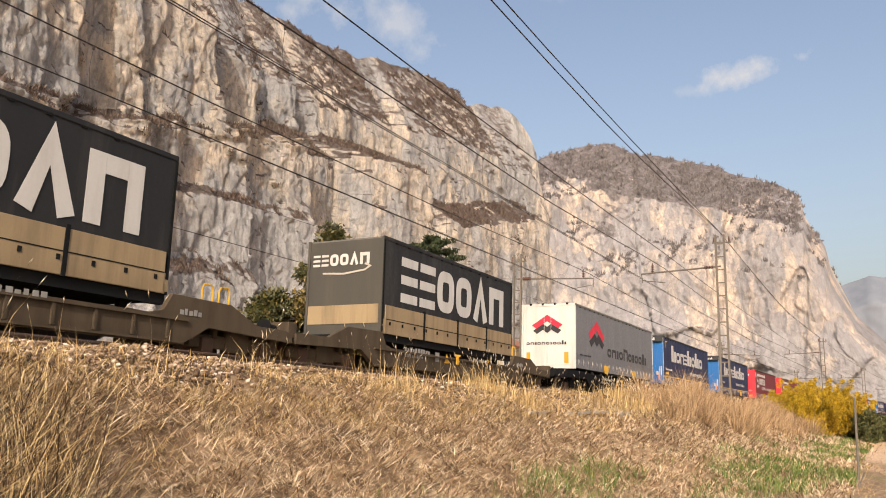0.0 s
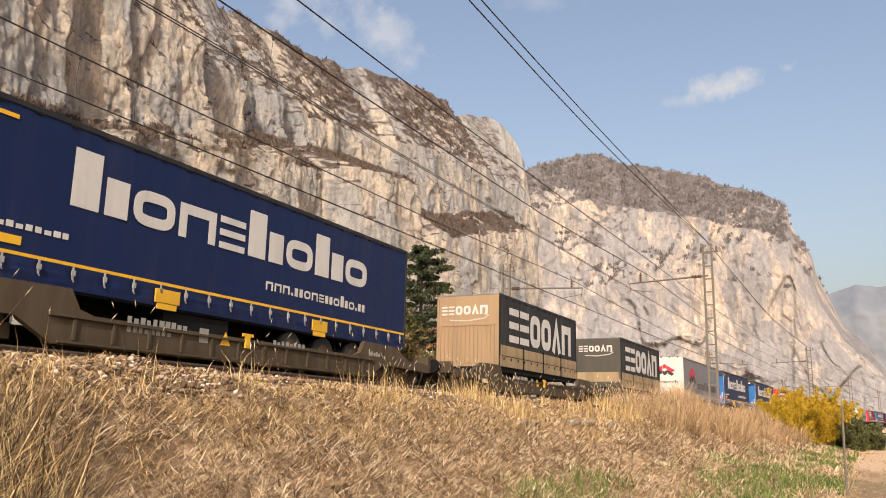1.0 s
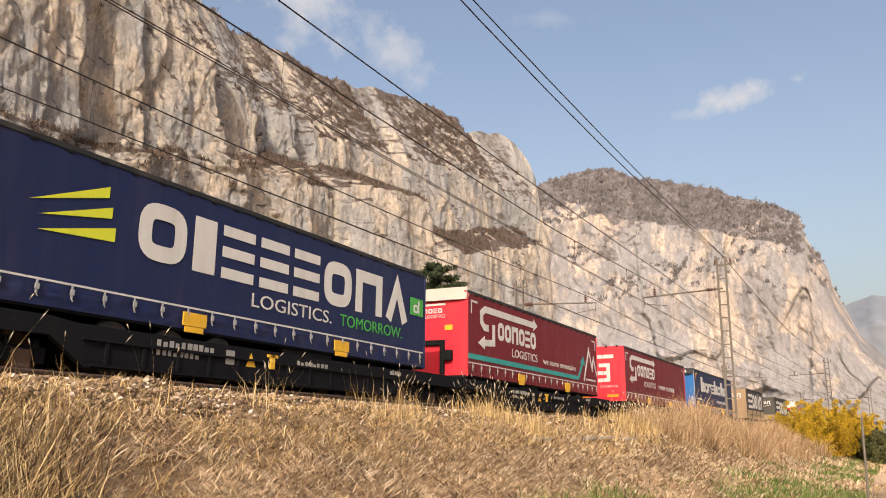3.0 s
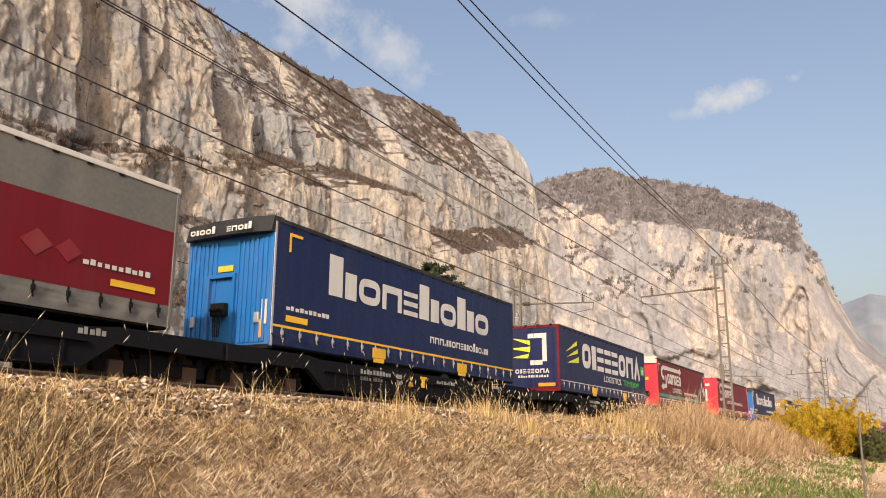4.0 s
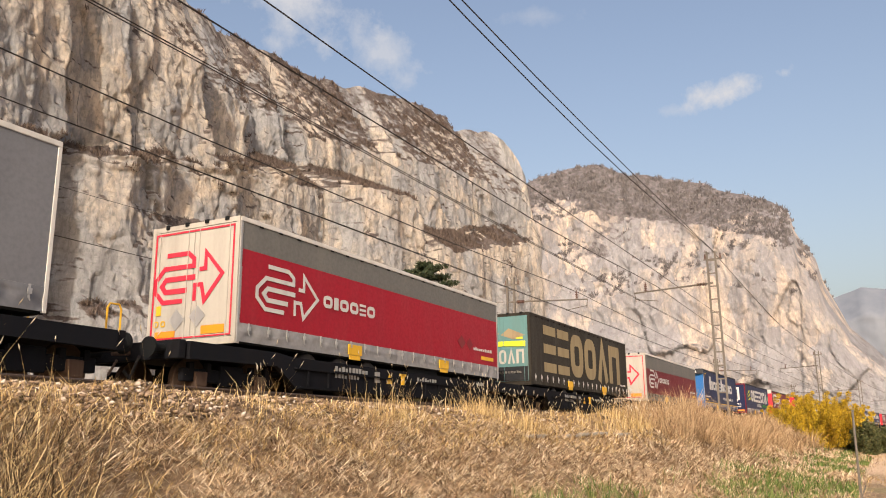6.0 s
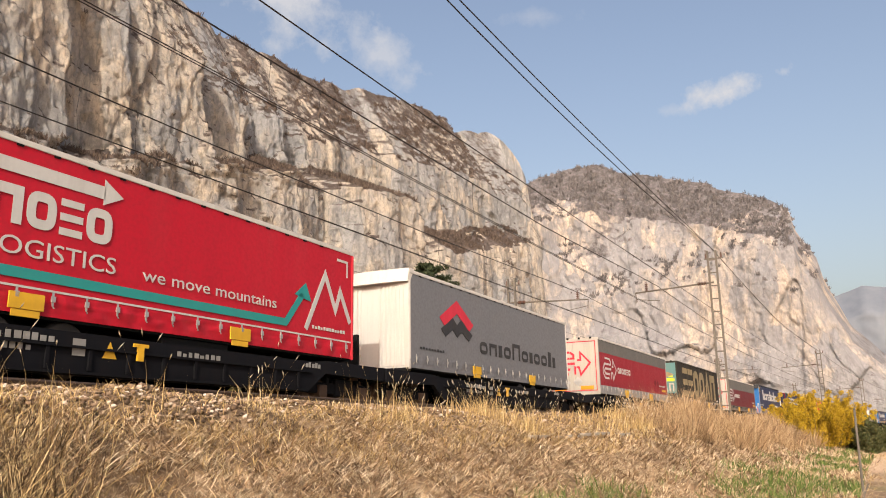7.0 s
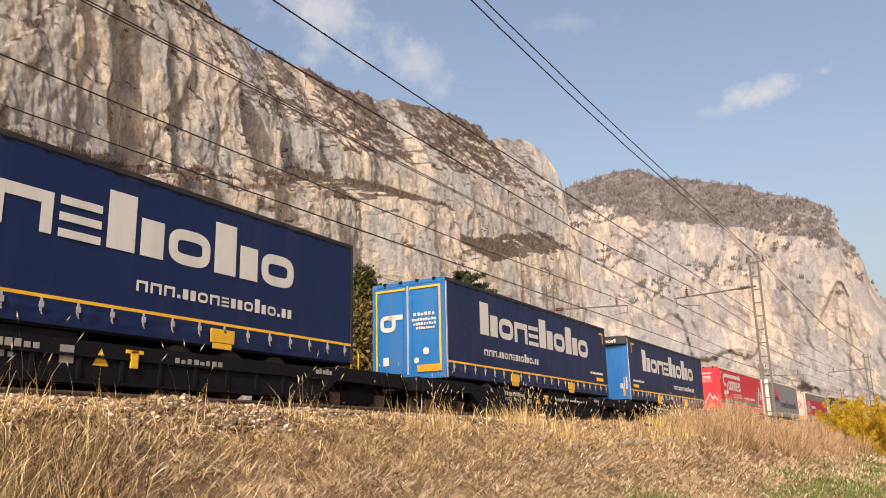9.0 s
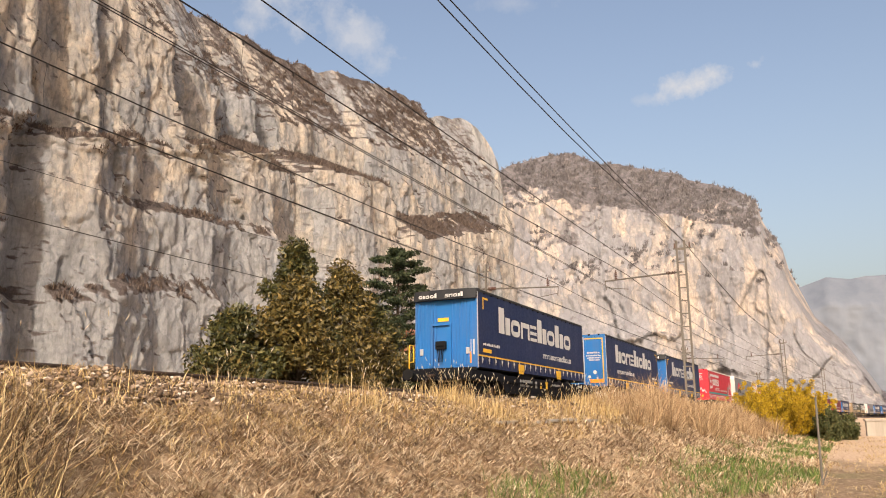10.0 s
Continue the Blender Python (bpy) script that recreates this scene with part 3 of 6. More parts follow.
def writing(text, size, where, origin, width=None):
    """Words in the built-in font, as a mesh laid on a side or an end."""
    cu = bpy.data.curves.new("words", "FONT")
    cu.body, cu.size, cu.extrude = text, size, 0.003
    cu.resolution_u = 3
    tmp = new("words", cu)
    bpy.context.view_layer.update()
    me = bpy.data.meshes.new_from_object(tmp.evaluated_get(bpy.context.evaluated_depsgraph_get()))
    bpy.data.objects.remove(tmp)
    bpy.data.curves.remove(cu)
    xs = [v.co.x for v in me.vertices]
    k = width / (max(xs) - min(xs)) if width else 1.0
    for v in me.vertices:
        a, b, c = v.co.x * k, v.co.y, v.co.z
        if where[0] == "side":
            v.co = (origin[0] + a, where[1] - 0.004 - c, origin[1] + b)
        else:
            v.co = (where[1] - 0.004 - c, where[2] + origin[0] - a, origin[1] + b)
    me.materials.clear()
    return me


# ---- trailers ----
HALF = 1.275
SIDE = ("side", -HALF - 0.012)


def end_at(x):
    return ("end", x - 0.012, -HALF)


def curtain_mesh(L, z0, z1, y, sign, seed, wave=0.012):
    nx, nz = int(L / 0.16), 10
    v = []
    for i in range(nx + 1):
        for j in range(nz + 1):
            x, z = L * i / nx, z0 + (z1 - z0) * j / nz
            e = min(1, 6 * i / nx, 6 * (1 - i / nx))
            d = wave * e * math.sin(math.pi * j / nz) * (0.6 + noise.noise(Vector((x * 0.9, z * 0.5, seed))) - 0.7 * abs(math.sin(math.pi * x / 1.36)))
            v.append((x, y + sign * (min(d, 0.009) if wave < 0.02 else d), z))
    f = grid_faces(nx + 1, nz + 1)
    return np_mesh("curtain", v, f if sign < 0 else f[:, ::-1])


def skirt_mesh(L, z0, z1, y, sign, seed):
    """The lower edge of a curtain: puckered between its straps."""
    nx, nz = int(L / 0.07), 12
    v = []
    for i in range(nx + 1):
        for j in range(nz + 1):
            x, z = L * i / nx, z0 + (z1 - z0) * j / nz
            d = math.sin(math.pi * j / nz) * (0.024 * (math.sin(x * 10.1) * 0.5 + noise.noise(Vector((x * 4, z * 5, seed)))) + 0.016 * noise.noise(Vector((x * 1.2, z * 26, seed + 4))))
            v.append((x, y + sign * (0.01 + d), z))
    f = grid_faces(nx + 1, nz + 1)
    return np_mesh("skirt", v, f if sign < 0 else f[:, ::-1])


def wheel_on(parent, x, y, z, r, width, name="wheel", tyre=None, rim=None):
    bm = rod(bmesh.new(), (x, y - width / 2, z), (x, y + width / 2, z), r, n=20)
    bmesh.ops.bevel(bm, geom=[e for e in bm.edges if abs(e.verts[0].co.y - e.verts[1].co.y) < 1e-5 and len(e.link_faces) == 2], offset=0.035, segments=1, affect="EDGES")
    w = part(name, bm, tyre or RUBBER, parent)
    hub = rod(bmesh.new(), (x, y - width / 2 - 0.015, z), (x, y + width / 2 + 0.015, z), r * 0.56, n=16)
    rod(hub, (x, y - width / 2 - 0.05, z), (x, y + width / 2 + 0.05, z), r * 0.24, n=10)
    part("rim", hub, rim or RUST, w)


def underframe(root, L, front_left, steel):
    part("chassis_beam", boxes((0.4, -0.55, 0.98, L - 0.3, -0.42, 1.28), bevel=0.01), steel, root)
    part("chassis_beam", boxes((0.4, 0.42, 0.98, L - 0.3, 0.55, 1.28), bevel=0.01), steel, root)
    part("floor", boxes((0.02, -HALF + 0.03, 1.26, L - 0.02, HALF - 0.03, 1.36)), steel, root)
    flip = (lambda x: x) if front_left else (lambda x: L - x)
    for k in range(3):
        x = flip(L - 2.6 - 1.32 * k)
        for y in (-1.02, 1.02):
            wheel_on(root, x, y, 0.80, 0.48, 0.36)
        part("axle", rod(bmesh.new(), (x, -1.0, 0.80), (x, 1.0, 0.80), 0.07), steel, root)
        part("mudguard", strip_guard(x), steel, root)
    x = flip(2.6)
    for y in (-0.75, 0.75):
        part("landing_leg", boxes((x - 0.07, y - 0.07, 0.62, x + 0.07, y + 0.07, 1.27), (x - 0.16, y - 0.12, 0.58, x + 0.16, y + 0.12, 0.63)), steel, root)
    part("pallet_box", boxes((flip(5.4) - 0.9, -HALF + 0.08, 0.70, flip(5.4) + 0.9, -0.65, 1.25), bevel=0.02), steel, root)


def strip_guard(x):
    bm = bmesh.new()
    prev = None
    for i in range(9):
        a = math.pi * i / 8
        p = [bm.verts.new((x + 0.60 * math.cos(a), y, 0.80 + 0.58 * math.sin(a) * 0.80)) for y in (-1.24, -0.78)]
        if prev:
            bm.faces.new((prev[0], prev[1], p[1], p[0]))
        prev = p
    bmesh.ops.solidify(bm, geom=bm.faces[:], thickness=0.012)
    return bm


def straps(root, L, z0, z1, material, step=0.62):
    n = int((L - 0.5) / step)
    for y in (-HALF - 0.045, ):
        me = None
        for i in range(n):
            x = 0.35 + i * (L - 0.7) / (n - 1)
            if me is None:
                bm = boxes((-0.018, y, z0, 0.018, y + 0.012, z1), (-0.034, y - 0.02, z1 - 0.16, 0.034, y + 0.012, z1 - 0.07))
                rod(bm, (0.0, y + 0.006, z0), (0.03, y + 0.006, z0 - 0.04), 0.012, n=5)
                me = mesh_of("strap", bm)
                me.materials.append(material)
            part("strap", me, material, root).location.x = x


def lift_pads(root, xs, z0=1.30, z1=1.62):
    for x in xs:
        part("lifting_plate", boxes((x, -HALF - 0.065, z0 + 0.06, x + 0.62, -HALF - 0.035, z1), (x + 0.06, -HALF - 0.055, z0 - 0.06, x + 0.56, -HALF - 0.035, z0 + 0.055), bevel=0.008), YELLOW, root, "yellow lifting plate")


def bulkhead(root, H, panel, frame_mat, ribs=True):
    """The front wall, at the trailer's left end."""
    part("front_panel", boxes((0.0, -HALF + 0.02, 1.28, 0.06, HALF - 0.02, H - 0.06)), panel, root)
    if ribs:
        me = None
        for k in range(17):
            y = -HALF + 0.20 + k * 0.135
            if 1.02 < y + HALF < 1.62:
                continue
            if me is None:
                me = mesh_of("rib", boxes((-0.035, -0.035, 1.36, 0.0, 0.035, H - 0.45), bevel=0.012))
                me.materials.append(panel)
            part("rib", me, panel, root).location.y = y
    for y in (-HALF, HALF - 0.09):
        part("corner_post", boxes((-0.03, y, 1.26, 0.09, y + 0.09, H - 0.02), bevel=0.015), frame_mat, root)
    part("front_sill", boxes((-0.05, -HALF + 0.02, 1.20, 0.10, HALF - 0.02, 1.30), bevel=0.01), BLACK_STEEL, root)


def visor(root, H, material, depth=0.30, drop=0.36):
    bm = bmesh.new()
    n = 8
    lo, hi = [], []
    for i in range(n + 1):
        y = -HALF - 0.01 + (2 * HALF + 0.02) * i / n
        x = -depth * math.sin(math.pi * (0.12 + 0.76 * i / n)) ** 0.7
        lo.append((x, y, H - drop))
        hi.append((x + 0.10, y, H + 0.02))
    v0 = [bm.verts.new(p) for p in lo]
    v1 = [bm.verts.new(p) for p in hi]
    w0 = [bm.verts.new((0.05, p[1], p[2])) for p in lo]
    w1 = [bm.verts.new((0.30, p[1], p[2] + 0.01)) for p in hi]
    for i in range(n):
        bm.faces.new((v0[i + 1], v0[i], v1[i], v1[i + 1]))
        bm.faces.new((v1[i + 1], v1[i], w1[i], w1[i + 1]))
        bm.faces.new((w0[i + 1], w0[i], v0[i], v0[i + 1]))
    bm.faces.new((v0[0], w0[0], w1[0], v1[0]))
    bm.faces.new((v0[n], v1[n], w1[n], w0[n]))
    return part("visor", bm, material, root)


def equipment(root, panel):
    """Hatch frame, coupling plugs and hoses on the front wall."""
    y0, y1 = -HALF + 1.02, -HALF + 1.85
    part("hatch_frame", boxes((-0.10, y0, 1.36, 0.0, y0 + 0.07, 2.95), (-0.10, y1 - 0.07, 1.36, 0.0, y1, 2.95), (-0.10, y0 + 0.072, 2.87, 0.0, y1 - 0.072, 2.95)), panel, root)
    bm = boxes((-0.16, y0 + 0.22, 1.98, 0.0, y1 - 0.20, 2.28), bevel=0.02)
    for k in range(4):
        rod(bm, (-0.22, y0 + 0.30 + 0.09 * k, 2.12), (-0.15, y0 + 0.30 + 0.09 * k, 2.12), 0.035, n=8)
        rod(bm, (-0.18, y0 + 0.28 + 0.08 * k, 2.02), (-0.13, y0 + 0.36 + 0.05 * k, 1.50), 0.014, n=6)
    stuff_part("coupling_plugs", bm, BLACK_STEEL, root, "black coupling plugs with hanging hoses")
    for y in (-HALF + 0.30, HALF - 0.35):
        part("cable_hook", boxes((-0.07, y, 1.78, 0.0, y + 0.14, 2.02), bevel=0.02), ALU, root)


def doors(root, H, panel, border, lamp=True):
    for a, b in ((0.10, 1.268), (1.282, 2.45)):
        d = part("rear_door", boxes((-0.03, -HALF + a, 1.42, 0.02, -HALF + b, H - 0.12), bevel=0.006), panel, root)
        for k in (0.16, 1.02):
            part("lock_bar", rod(bmesh.new(), (-0.042, -HALF + a + k, 1.40), (-0.042, -HALF + a + k, H - 0.14), 0.012, n=6), panel, d)
    part("door_frame", boxes((-0.04, -HALF, 1.26, 0.10, -HALF + 0.095, H), (-0.04, HALF - 0.095, 1.26, 0.10, HALF, H), (-0.04, -HALF + 0.097, H - 0.11, 0.10, HALF - 0.097, H), (-0.04, -HALF + 0.097, 1.26, 0.10, HALF - 0.097, 1.41)), border, root)
    if lamp:
        part("bumper", boxes((-0.06, -HALF + 0.06, 1.02, 0.06, HALF - 0.06, 1.16), bevel=0.02), BLACK_STEEL, root)
        for y in (-HALF + 0.12, HALF - 0.55):
            part("tail_lamp", boxes((-0.085, y, 1.04, -0.055, y + 0.42, 1.14), bevel=0.01), TAIL_RED, root)
    for k in range(4):
        y = -HALF + 0.30 + k * 0.58
        part("hinge", boxes((-0.07, y, H - 0.06, 0.05, y + 0.10, H + 0.03), bevel=0.01), BLACK_STEEL, root)


def trailer(label, curtain, skirt, edge, H=4.13, L=13.65, front_left=True, strap=None, top_band=None, post=None, kind="semi_trailer", frame_steel=None):
    root = tagged(new(kind), label, "trailer" if kind == "semi_trailer" else "swap body", "bodies carried by the train")
    steel = frame_steel or BLACK_STEEL
    z_low, z_top = 1.70, H - 0.10
    zc = z_top if top_band is None else H - (0.70 if skirt is GREY_LIGHT else 0.88)
    part("curtain", curtain_mesh(L, z_low, zc, -HALF, -1, L + H, 0.012), curtain, root)
    if top_band:
        part("upper_curtain", curtain_mesh(L, zc + 0.002, z_top, -HALF, -1, 4.4, 0.012), top_band, root)
    part("far_curtain", curtain_mesh(L, z_low, z_top, HALF, 1, 9.1, 0.012), curtain, root)
    part("skirt", skirt_mesh(L, 1.30, z_low - 0.003, -HALF, -1, 2.0), skirt, root)
    part("far_skirt", skirt_mesh(L, 1.30, z_low - 0.003, HALF, 1, 3.0), skirt, root)
    part("roof", boxes((0.05, -HALF + 0.05, H - 0.05, L - 0.05, HALF - 0.05, H - 0.01)), GREY_DIRTY, root)
    for y in (-HALF - 0.02, HALF - 0.05):
        part("roof_rail", boxes((0.0, y, H - 0.10, L, y + 0.07, H), bevel=0.012), edge, root)
    stuff_part("runner", boxes(*[(0.6 + k * 0.68, -HALF - 0.025, H - 0.135, 0.72 + k * 0.68, -HALF - 0.003, H - 0.102) for k in range(int((L - 1) / 0.68))]), BLACK_STEEL, root)
    for y in (-HALF - 0.018, HALF - 0.05):
        part("rear_post", boxes((L - 0.07, y, 1.28, L + 0.004, y + 0.07, H - 0.102), bevel=0.01), post or edge, root)
        part("front_post", boxes((0.0, y, 1.28, 0.07, y + 0.07, H - 0.102), bevel=0.01), post or ALU, root)
    part("end_wall", boxes((L - 0.05, -HALF + 0.06, 1.30, L + 0.01, HALF - 0.06, H - 0.06)), post or edge, root)
    part("inner_wall", boxes((0.03, -HALF + 0.06, 1.30, 0.09, HALF - 0.06, H - 0.06)), post or edge, root)
    straps(root, L, 1.48, z_low, strap or ALU)
    if L > 10:
        lift_pads(root, (4.1, 9.05))
    if kind == "semi_trailer":
        underframe(root, L, front_left, steel)
    else:
        part("floor_frame", boxes((0.02, -HALF + 0.02, 1.10, L - 0.02, -HALF + 0.16, 1.32), (0.02, HALF - 0.16, 1.10, L - 0.02, HALF - 0.02, 1.32), (0.02, -HALF + 0.17, 1.16, L - 0.02, HALF - 0.17, 1.30)), steel, root)
        for x in (0.6, L - 0.8):
            for y in (-1.0, 0.85):
                part("support_leg", boxes((x, y, 0.98, x + 0.16, y + 0.14, 1.12)), steel, root)
    return root


def corner_mark(x, z, sx=1):
    return strip([(x, z - 0.42), (x, z), (x + 0.45 * sx, z)], 0.07)


def blue_trailer(reverse=False):
    r = trailer("dark blue curtain trailer with white lettering and " + ("yellow-taped rear doors" if reverse else "ribbed blue front"), BLUE_CURTAIN, BLUE_CURTAIN, BLACK_CURTAIN, 4.18, front_left=not reverse)
    stuff_part("lettering", flat(wordmark("Bbohe" + "B" + "bo" + "B" + "bo", 2.1, 11.45, 2.72, 3.40, 3.74, 0.62, 0.13), SIDE), WHITE_INK, r, "large white lettering shapes")
    a, b = (2.33, 6.43) if reverse else (7.3, 11.4)
    stuff_part("web_line", flat(wordmark("hhh.bbohebboBbo.bb", a, b, 2.08, 2.27, 2.36, 0.34, 0.3), SIDE), WHITE_INK, r)
    part("yellow_line", flat(rect(0.08, 1.70, 13.57, 1.755), SIDE), YELLOW, r, "thin yellow line")
    stuff_part("corner_mark", flat(corner_mark(0.55, 3.88) if not reverse else strip([(12.9, 3.88), (13.3, 3.88), (13.3, 3.46)], 0.07), SIDE), YELLOW, r)
    stuff_part("code", flat(bars(*((11.6, 13.1) if reverse else (0.5, 2.2)), 2.12, 2.22, 10, 2), SIDE), WHITE_INK, r)
    part("code_plate", flat(rect(12.3, 1.86, 13.1, 2.0) if reverse else rect(0.5, 1.86, 1.3, 2.0), SIDE), YELLOW, r)
    if reverse:
        doors(r, 4.18, BLUE_PAINT, BLUE_PAINT)
        e = end_at(-0.045)
        part("yellow_tape", flat(rect(0.13, 1.46, 0.19, 3.98) + rect(2.36, 1.46, 2.42, 3.98) + rect(0.195, 3.92, 1.20, 3.98) + rect(1.35, 3.92, 2.355, 3.98), e), YELLOW, r, "thin yellow reflective tape")
        part("centre_seal", boxes((-0.062, -0.03, 1.40, -0.033, 0.03, 4.05), bevel=0.006), ALU, r, "pale seal between the doors")
        part("door_emblem", flat(oval(1.70, 2.7, 2.25, 3.2, 0.13) + rect(1.45, 3.05, 1.95, 3.2), e), WHITE_INK, r)
        stuff_part("door_text", flat(bars(0.35, 1.1, 3.1, 3.2, 6, 1) + bars(0.3, 1.15, 2.95, 3.03, 9, 2) + bars(0.3, 1.1, 2.82, 2.9, 9, 3) + bars(0.35, 1.0, 2.70, 2.78, 8, 5), e), WHITE_INK, r)
        part("marker_plate", flat(rect(0.15, 1.46, 0.95, 1.66), e), ORANGE, r)
        stuff_part("sticker", flat(oval(0.55, 1.95, 0.75, 2.15, 0.09) + rect(1.95, 1.70, 2.15, 1.95) + oval(0.9, 1.72, 1.06, 1.88, 0.07), e), WHITE_INK, r)
    else:
        bulkhead(r, 4.18, BLUE_PAINT, BLUE_PAINT)
        visor(r, 4.18, BLACK_CURTAIN)
        equipment(r, BLUE_PAINT)
        e = end_at(-0.01)
        stuff_part("visor_lettering", flat(mirrored(wordmark("obooB", 1.50, 2.25, 3.88, 4.0, 4.05, 0.6)) + mirrored(wordmark("ehobB", 0.42, 1.15, 3.88, 4.0, 4.05, 0.6)), end_at(-0.31)), WHITE_INK, r)
        part("warning_plate", flat(rect(0.22, 1.45, 0.34, 1.85), e), ORANGE, r)
        part("white_plate", flat(rect(0.10, 1.75, 0.26, 2.3), e), WHITE_INK, r)
        part("yellow_plate", flat(rect(1.15, 3.02, 1.6, 3.16), e), YELLOW, r)
    return r


def hook_logo(x0, x1, z0, z1, w):
    """A bent arrow emblem."""
    h = z1 - z0
    return strip([(x1, z1 - w / 2), (x0 + 2.2 * w, z1 - w / 2), (x0 + w, z1 - 1.2 * w), (x0 + w, z1 - 0.42 * h), (x0 + 2.0 * w, z0 + 0.46 * h), (x0 + 3.4 * w, z0 + 0.46 * h)], w)


def red_trailer(label, curtain, front, peak, stripe):
    L = 13.65
    r = trailer(label, curtain, curtain, BLACK_CURTAIN if front != "new" else WHITE_PAINT, 4.08, front_left=(front == "front"), post=RED_PAINT)
    stuff_part("emblem", flat(hook_logo(0.85, 5.75, 2.35, 3.72, 0.23), SIDE), WHITE_INK, r)
    stuff_part("emblem_tail", flat(strip([(2.05, 3.15), (2.05, 2.52), (1.3, 2.46)], 0.22) + [[(0.80, 2.42), (1.32, 2.24), (1.32, 2.70)]] + [[(5.72, 3.38), (6.15, 3.6), (5.72, 3.85)]], SIDE), WHITE_INK, r)
    stuff_part("lettering", flat(wordmark("OOHOEO", 2.4, 5.95, 2.68, 3.2, 3.3, 0.72, 0.16), SIDE), WHITE_INK, r, "bold white lettering shapes")
    stuff_part("logistics_text", writing("LOGISTICS", 0.42, SIDE, (3.6, 2.2), 2.45), WHITE_INK, r)
    slogan = "we move mountains" if stripe else "WE MOVE MOUNTAINS"
    stuff_part("slogan_text", writing(slogan, 0.34, SIDE, (6.7, 2.2), 3.85), WHITE_INK, r)
    if stripe:
        part("teal_stripe", flat(strip([(0.08, 1.93), (10.9, 1.93), (11.5, 2.65)], 0.17) + [[(11.2, 2.62), (11.85, 2.52), (11.62, 2.95)]], SIDE), TEAL_INK, r, "teal stripe rising to a point")
        stuff_part("zigzag_line", flat(strip([(11.65, 1.86), (12.40, 3.28), (12.85, 2.45), (13.05, 2.95), (13.5, 2.2)], 0.14), SIDE), WHITE_INK, r, "white zigzag mountain line")
        stuff_part("code", flat(bars(11.9, 13.3, 1.9, 1.98, 12, 3), SIDE), WHITE_INK, r)
    part("white_line", flat(rect(0.1, 1.70, 13.55, 1.735), SIDE), WHITE_INK, r)
    stuff_part("corner_mark", flat(corner_mark(0.3, 3.75) + strip([(12.9, 3.75), (13.35, 3.75), (13.35, 3.35)], 0.06), SIDE), WHITE_INK, r)
    if front == "front":
        bulkhead(r, 4.08, RED_PAINT, RED_PAINT, ribs=False)
        visor(r, 4.16, CREAM_PAINT, 0.16, 0.40)
        y0 = -HALF
        part("black_frame", boxes((-0.10, y0 + 0.80, 1.34, 0.0, y0 + 0.95, 2.46), (-0.10, y0 + 2.06, 1.34, 0.0, y0 + 2.2, 2.40), (-0.10, y0 + 0.952, 2.30, 0.0, y0 + 2.058, 2.46), bevel=0.01), BLACK_STEEL, r)
        part("coupling_box", boxes((-0.18, y0 + 0.50, 1.78, 0.0, y0 + 0.78, 2.12), bevel=0.03), BLACK_STEEL, r)
        e = end_at(-0.01)
        stuff_part("front_emblem", flat(mirrored(hook_logo(0.75, 2.2, 3.25, 3.68, 0.07)) + mirrored(wordmark("OHOEO", 0.9, 1.85, 3.36, 3.5, 3.52, 0.7)), e), WHITE_INK, r)
        stuff_part("front_text", writing("LOGISTICS", 0.16, e, (1.55, 3.2), 0.75), WHITE_INK, r)
        part("yellow_plate", flat(rect(0.52, 2.78, 0.80, 2.95), e), YELLOW, r)
    else:
        doors(r, 4.08, RED_PAINT, RED_PAINT)
        e = end_at(-0.03)
        if front == "rear":
            stuff_part("rear_emblem", flat([[(q[0], q[1]) for q in p] for p in strip([(0.55, 3.55), (1.55, 3.55), (1.85, 3.35), (1.85, 2.85), (1.5, 2.7), (0.85, 2.7), (0.85, 3.1), (1.35, 3.1)], 0.19)] + strip([(0.85, 2.69), (0.85, 2.35), (2.05, 2.28)], 0.19), e), WHITE_INK, r)
            stuff_part("rear_text", flat(mirrored(wordmark("OOHOEO", 1.45, 2.35, 1.96, 2.06, 2.1, 0.7)), e), WHITE_INK, r)
            stuff_part("rear_words", writing("LOGISTICS", 0.15, e, (1.3, 1.96), 0.9), WHITE_INK, r)
            part("marker_plate", flat(rect(0.35, 1.46, 0.95, 1.60), e), ORANGE, r)
            part("marker_plate", flat(rect(1.95, 1.46, 2.35, 1.60), e), ORANGE, r)
        else:
            stuff_part("rear_emblem", flat(mirrored(hook_logo(0.45, 2.35, 3.15, 3.72, 0.08)) + mirrored(wordmark("OHOEO", 0.55, 1.9, 3.30, 3.5, 3.52, 0.7)), e), WHITE_INK, r)
            stuff_part("rear_words", writing("LOGISTICS", 0.2, e, (1.35, 3.1), 0.85), WHITE_INK, r)
            stuff_part("rear_zigzag", flat(strip([(1.05, 1.76), (0.68, 2.38), (0.50, 2.02), (0.40, 2.2), (0.20, 1.9)], 0.07), e), WHITE_INK, r)
            stuff_part("rear_slogan", flat(bars(1.45, 2.25, 2.25, 2.35, 6, 8) + bars(1.35, 2.25, 2.10, 2.2, 8, 9), e), WHITE_INK, r)
            part("yellow_plate", flat(rect(0.48, 1.55, 0.66, 1.72), e), YELLOW, r)
    return r


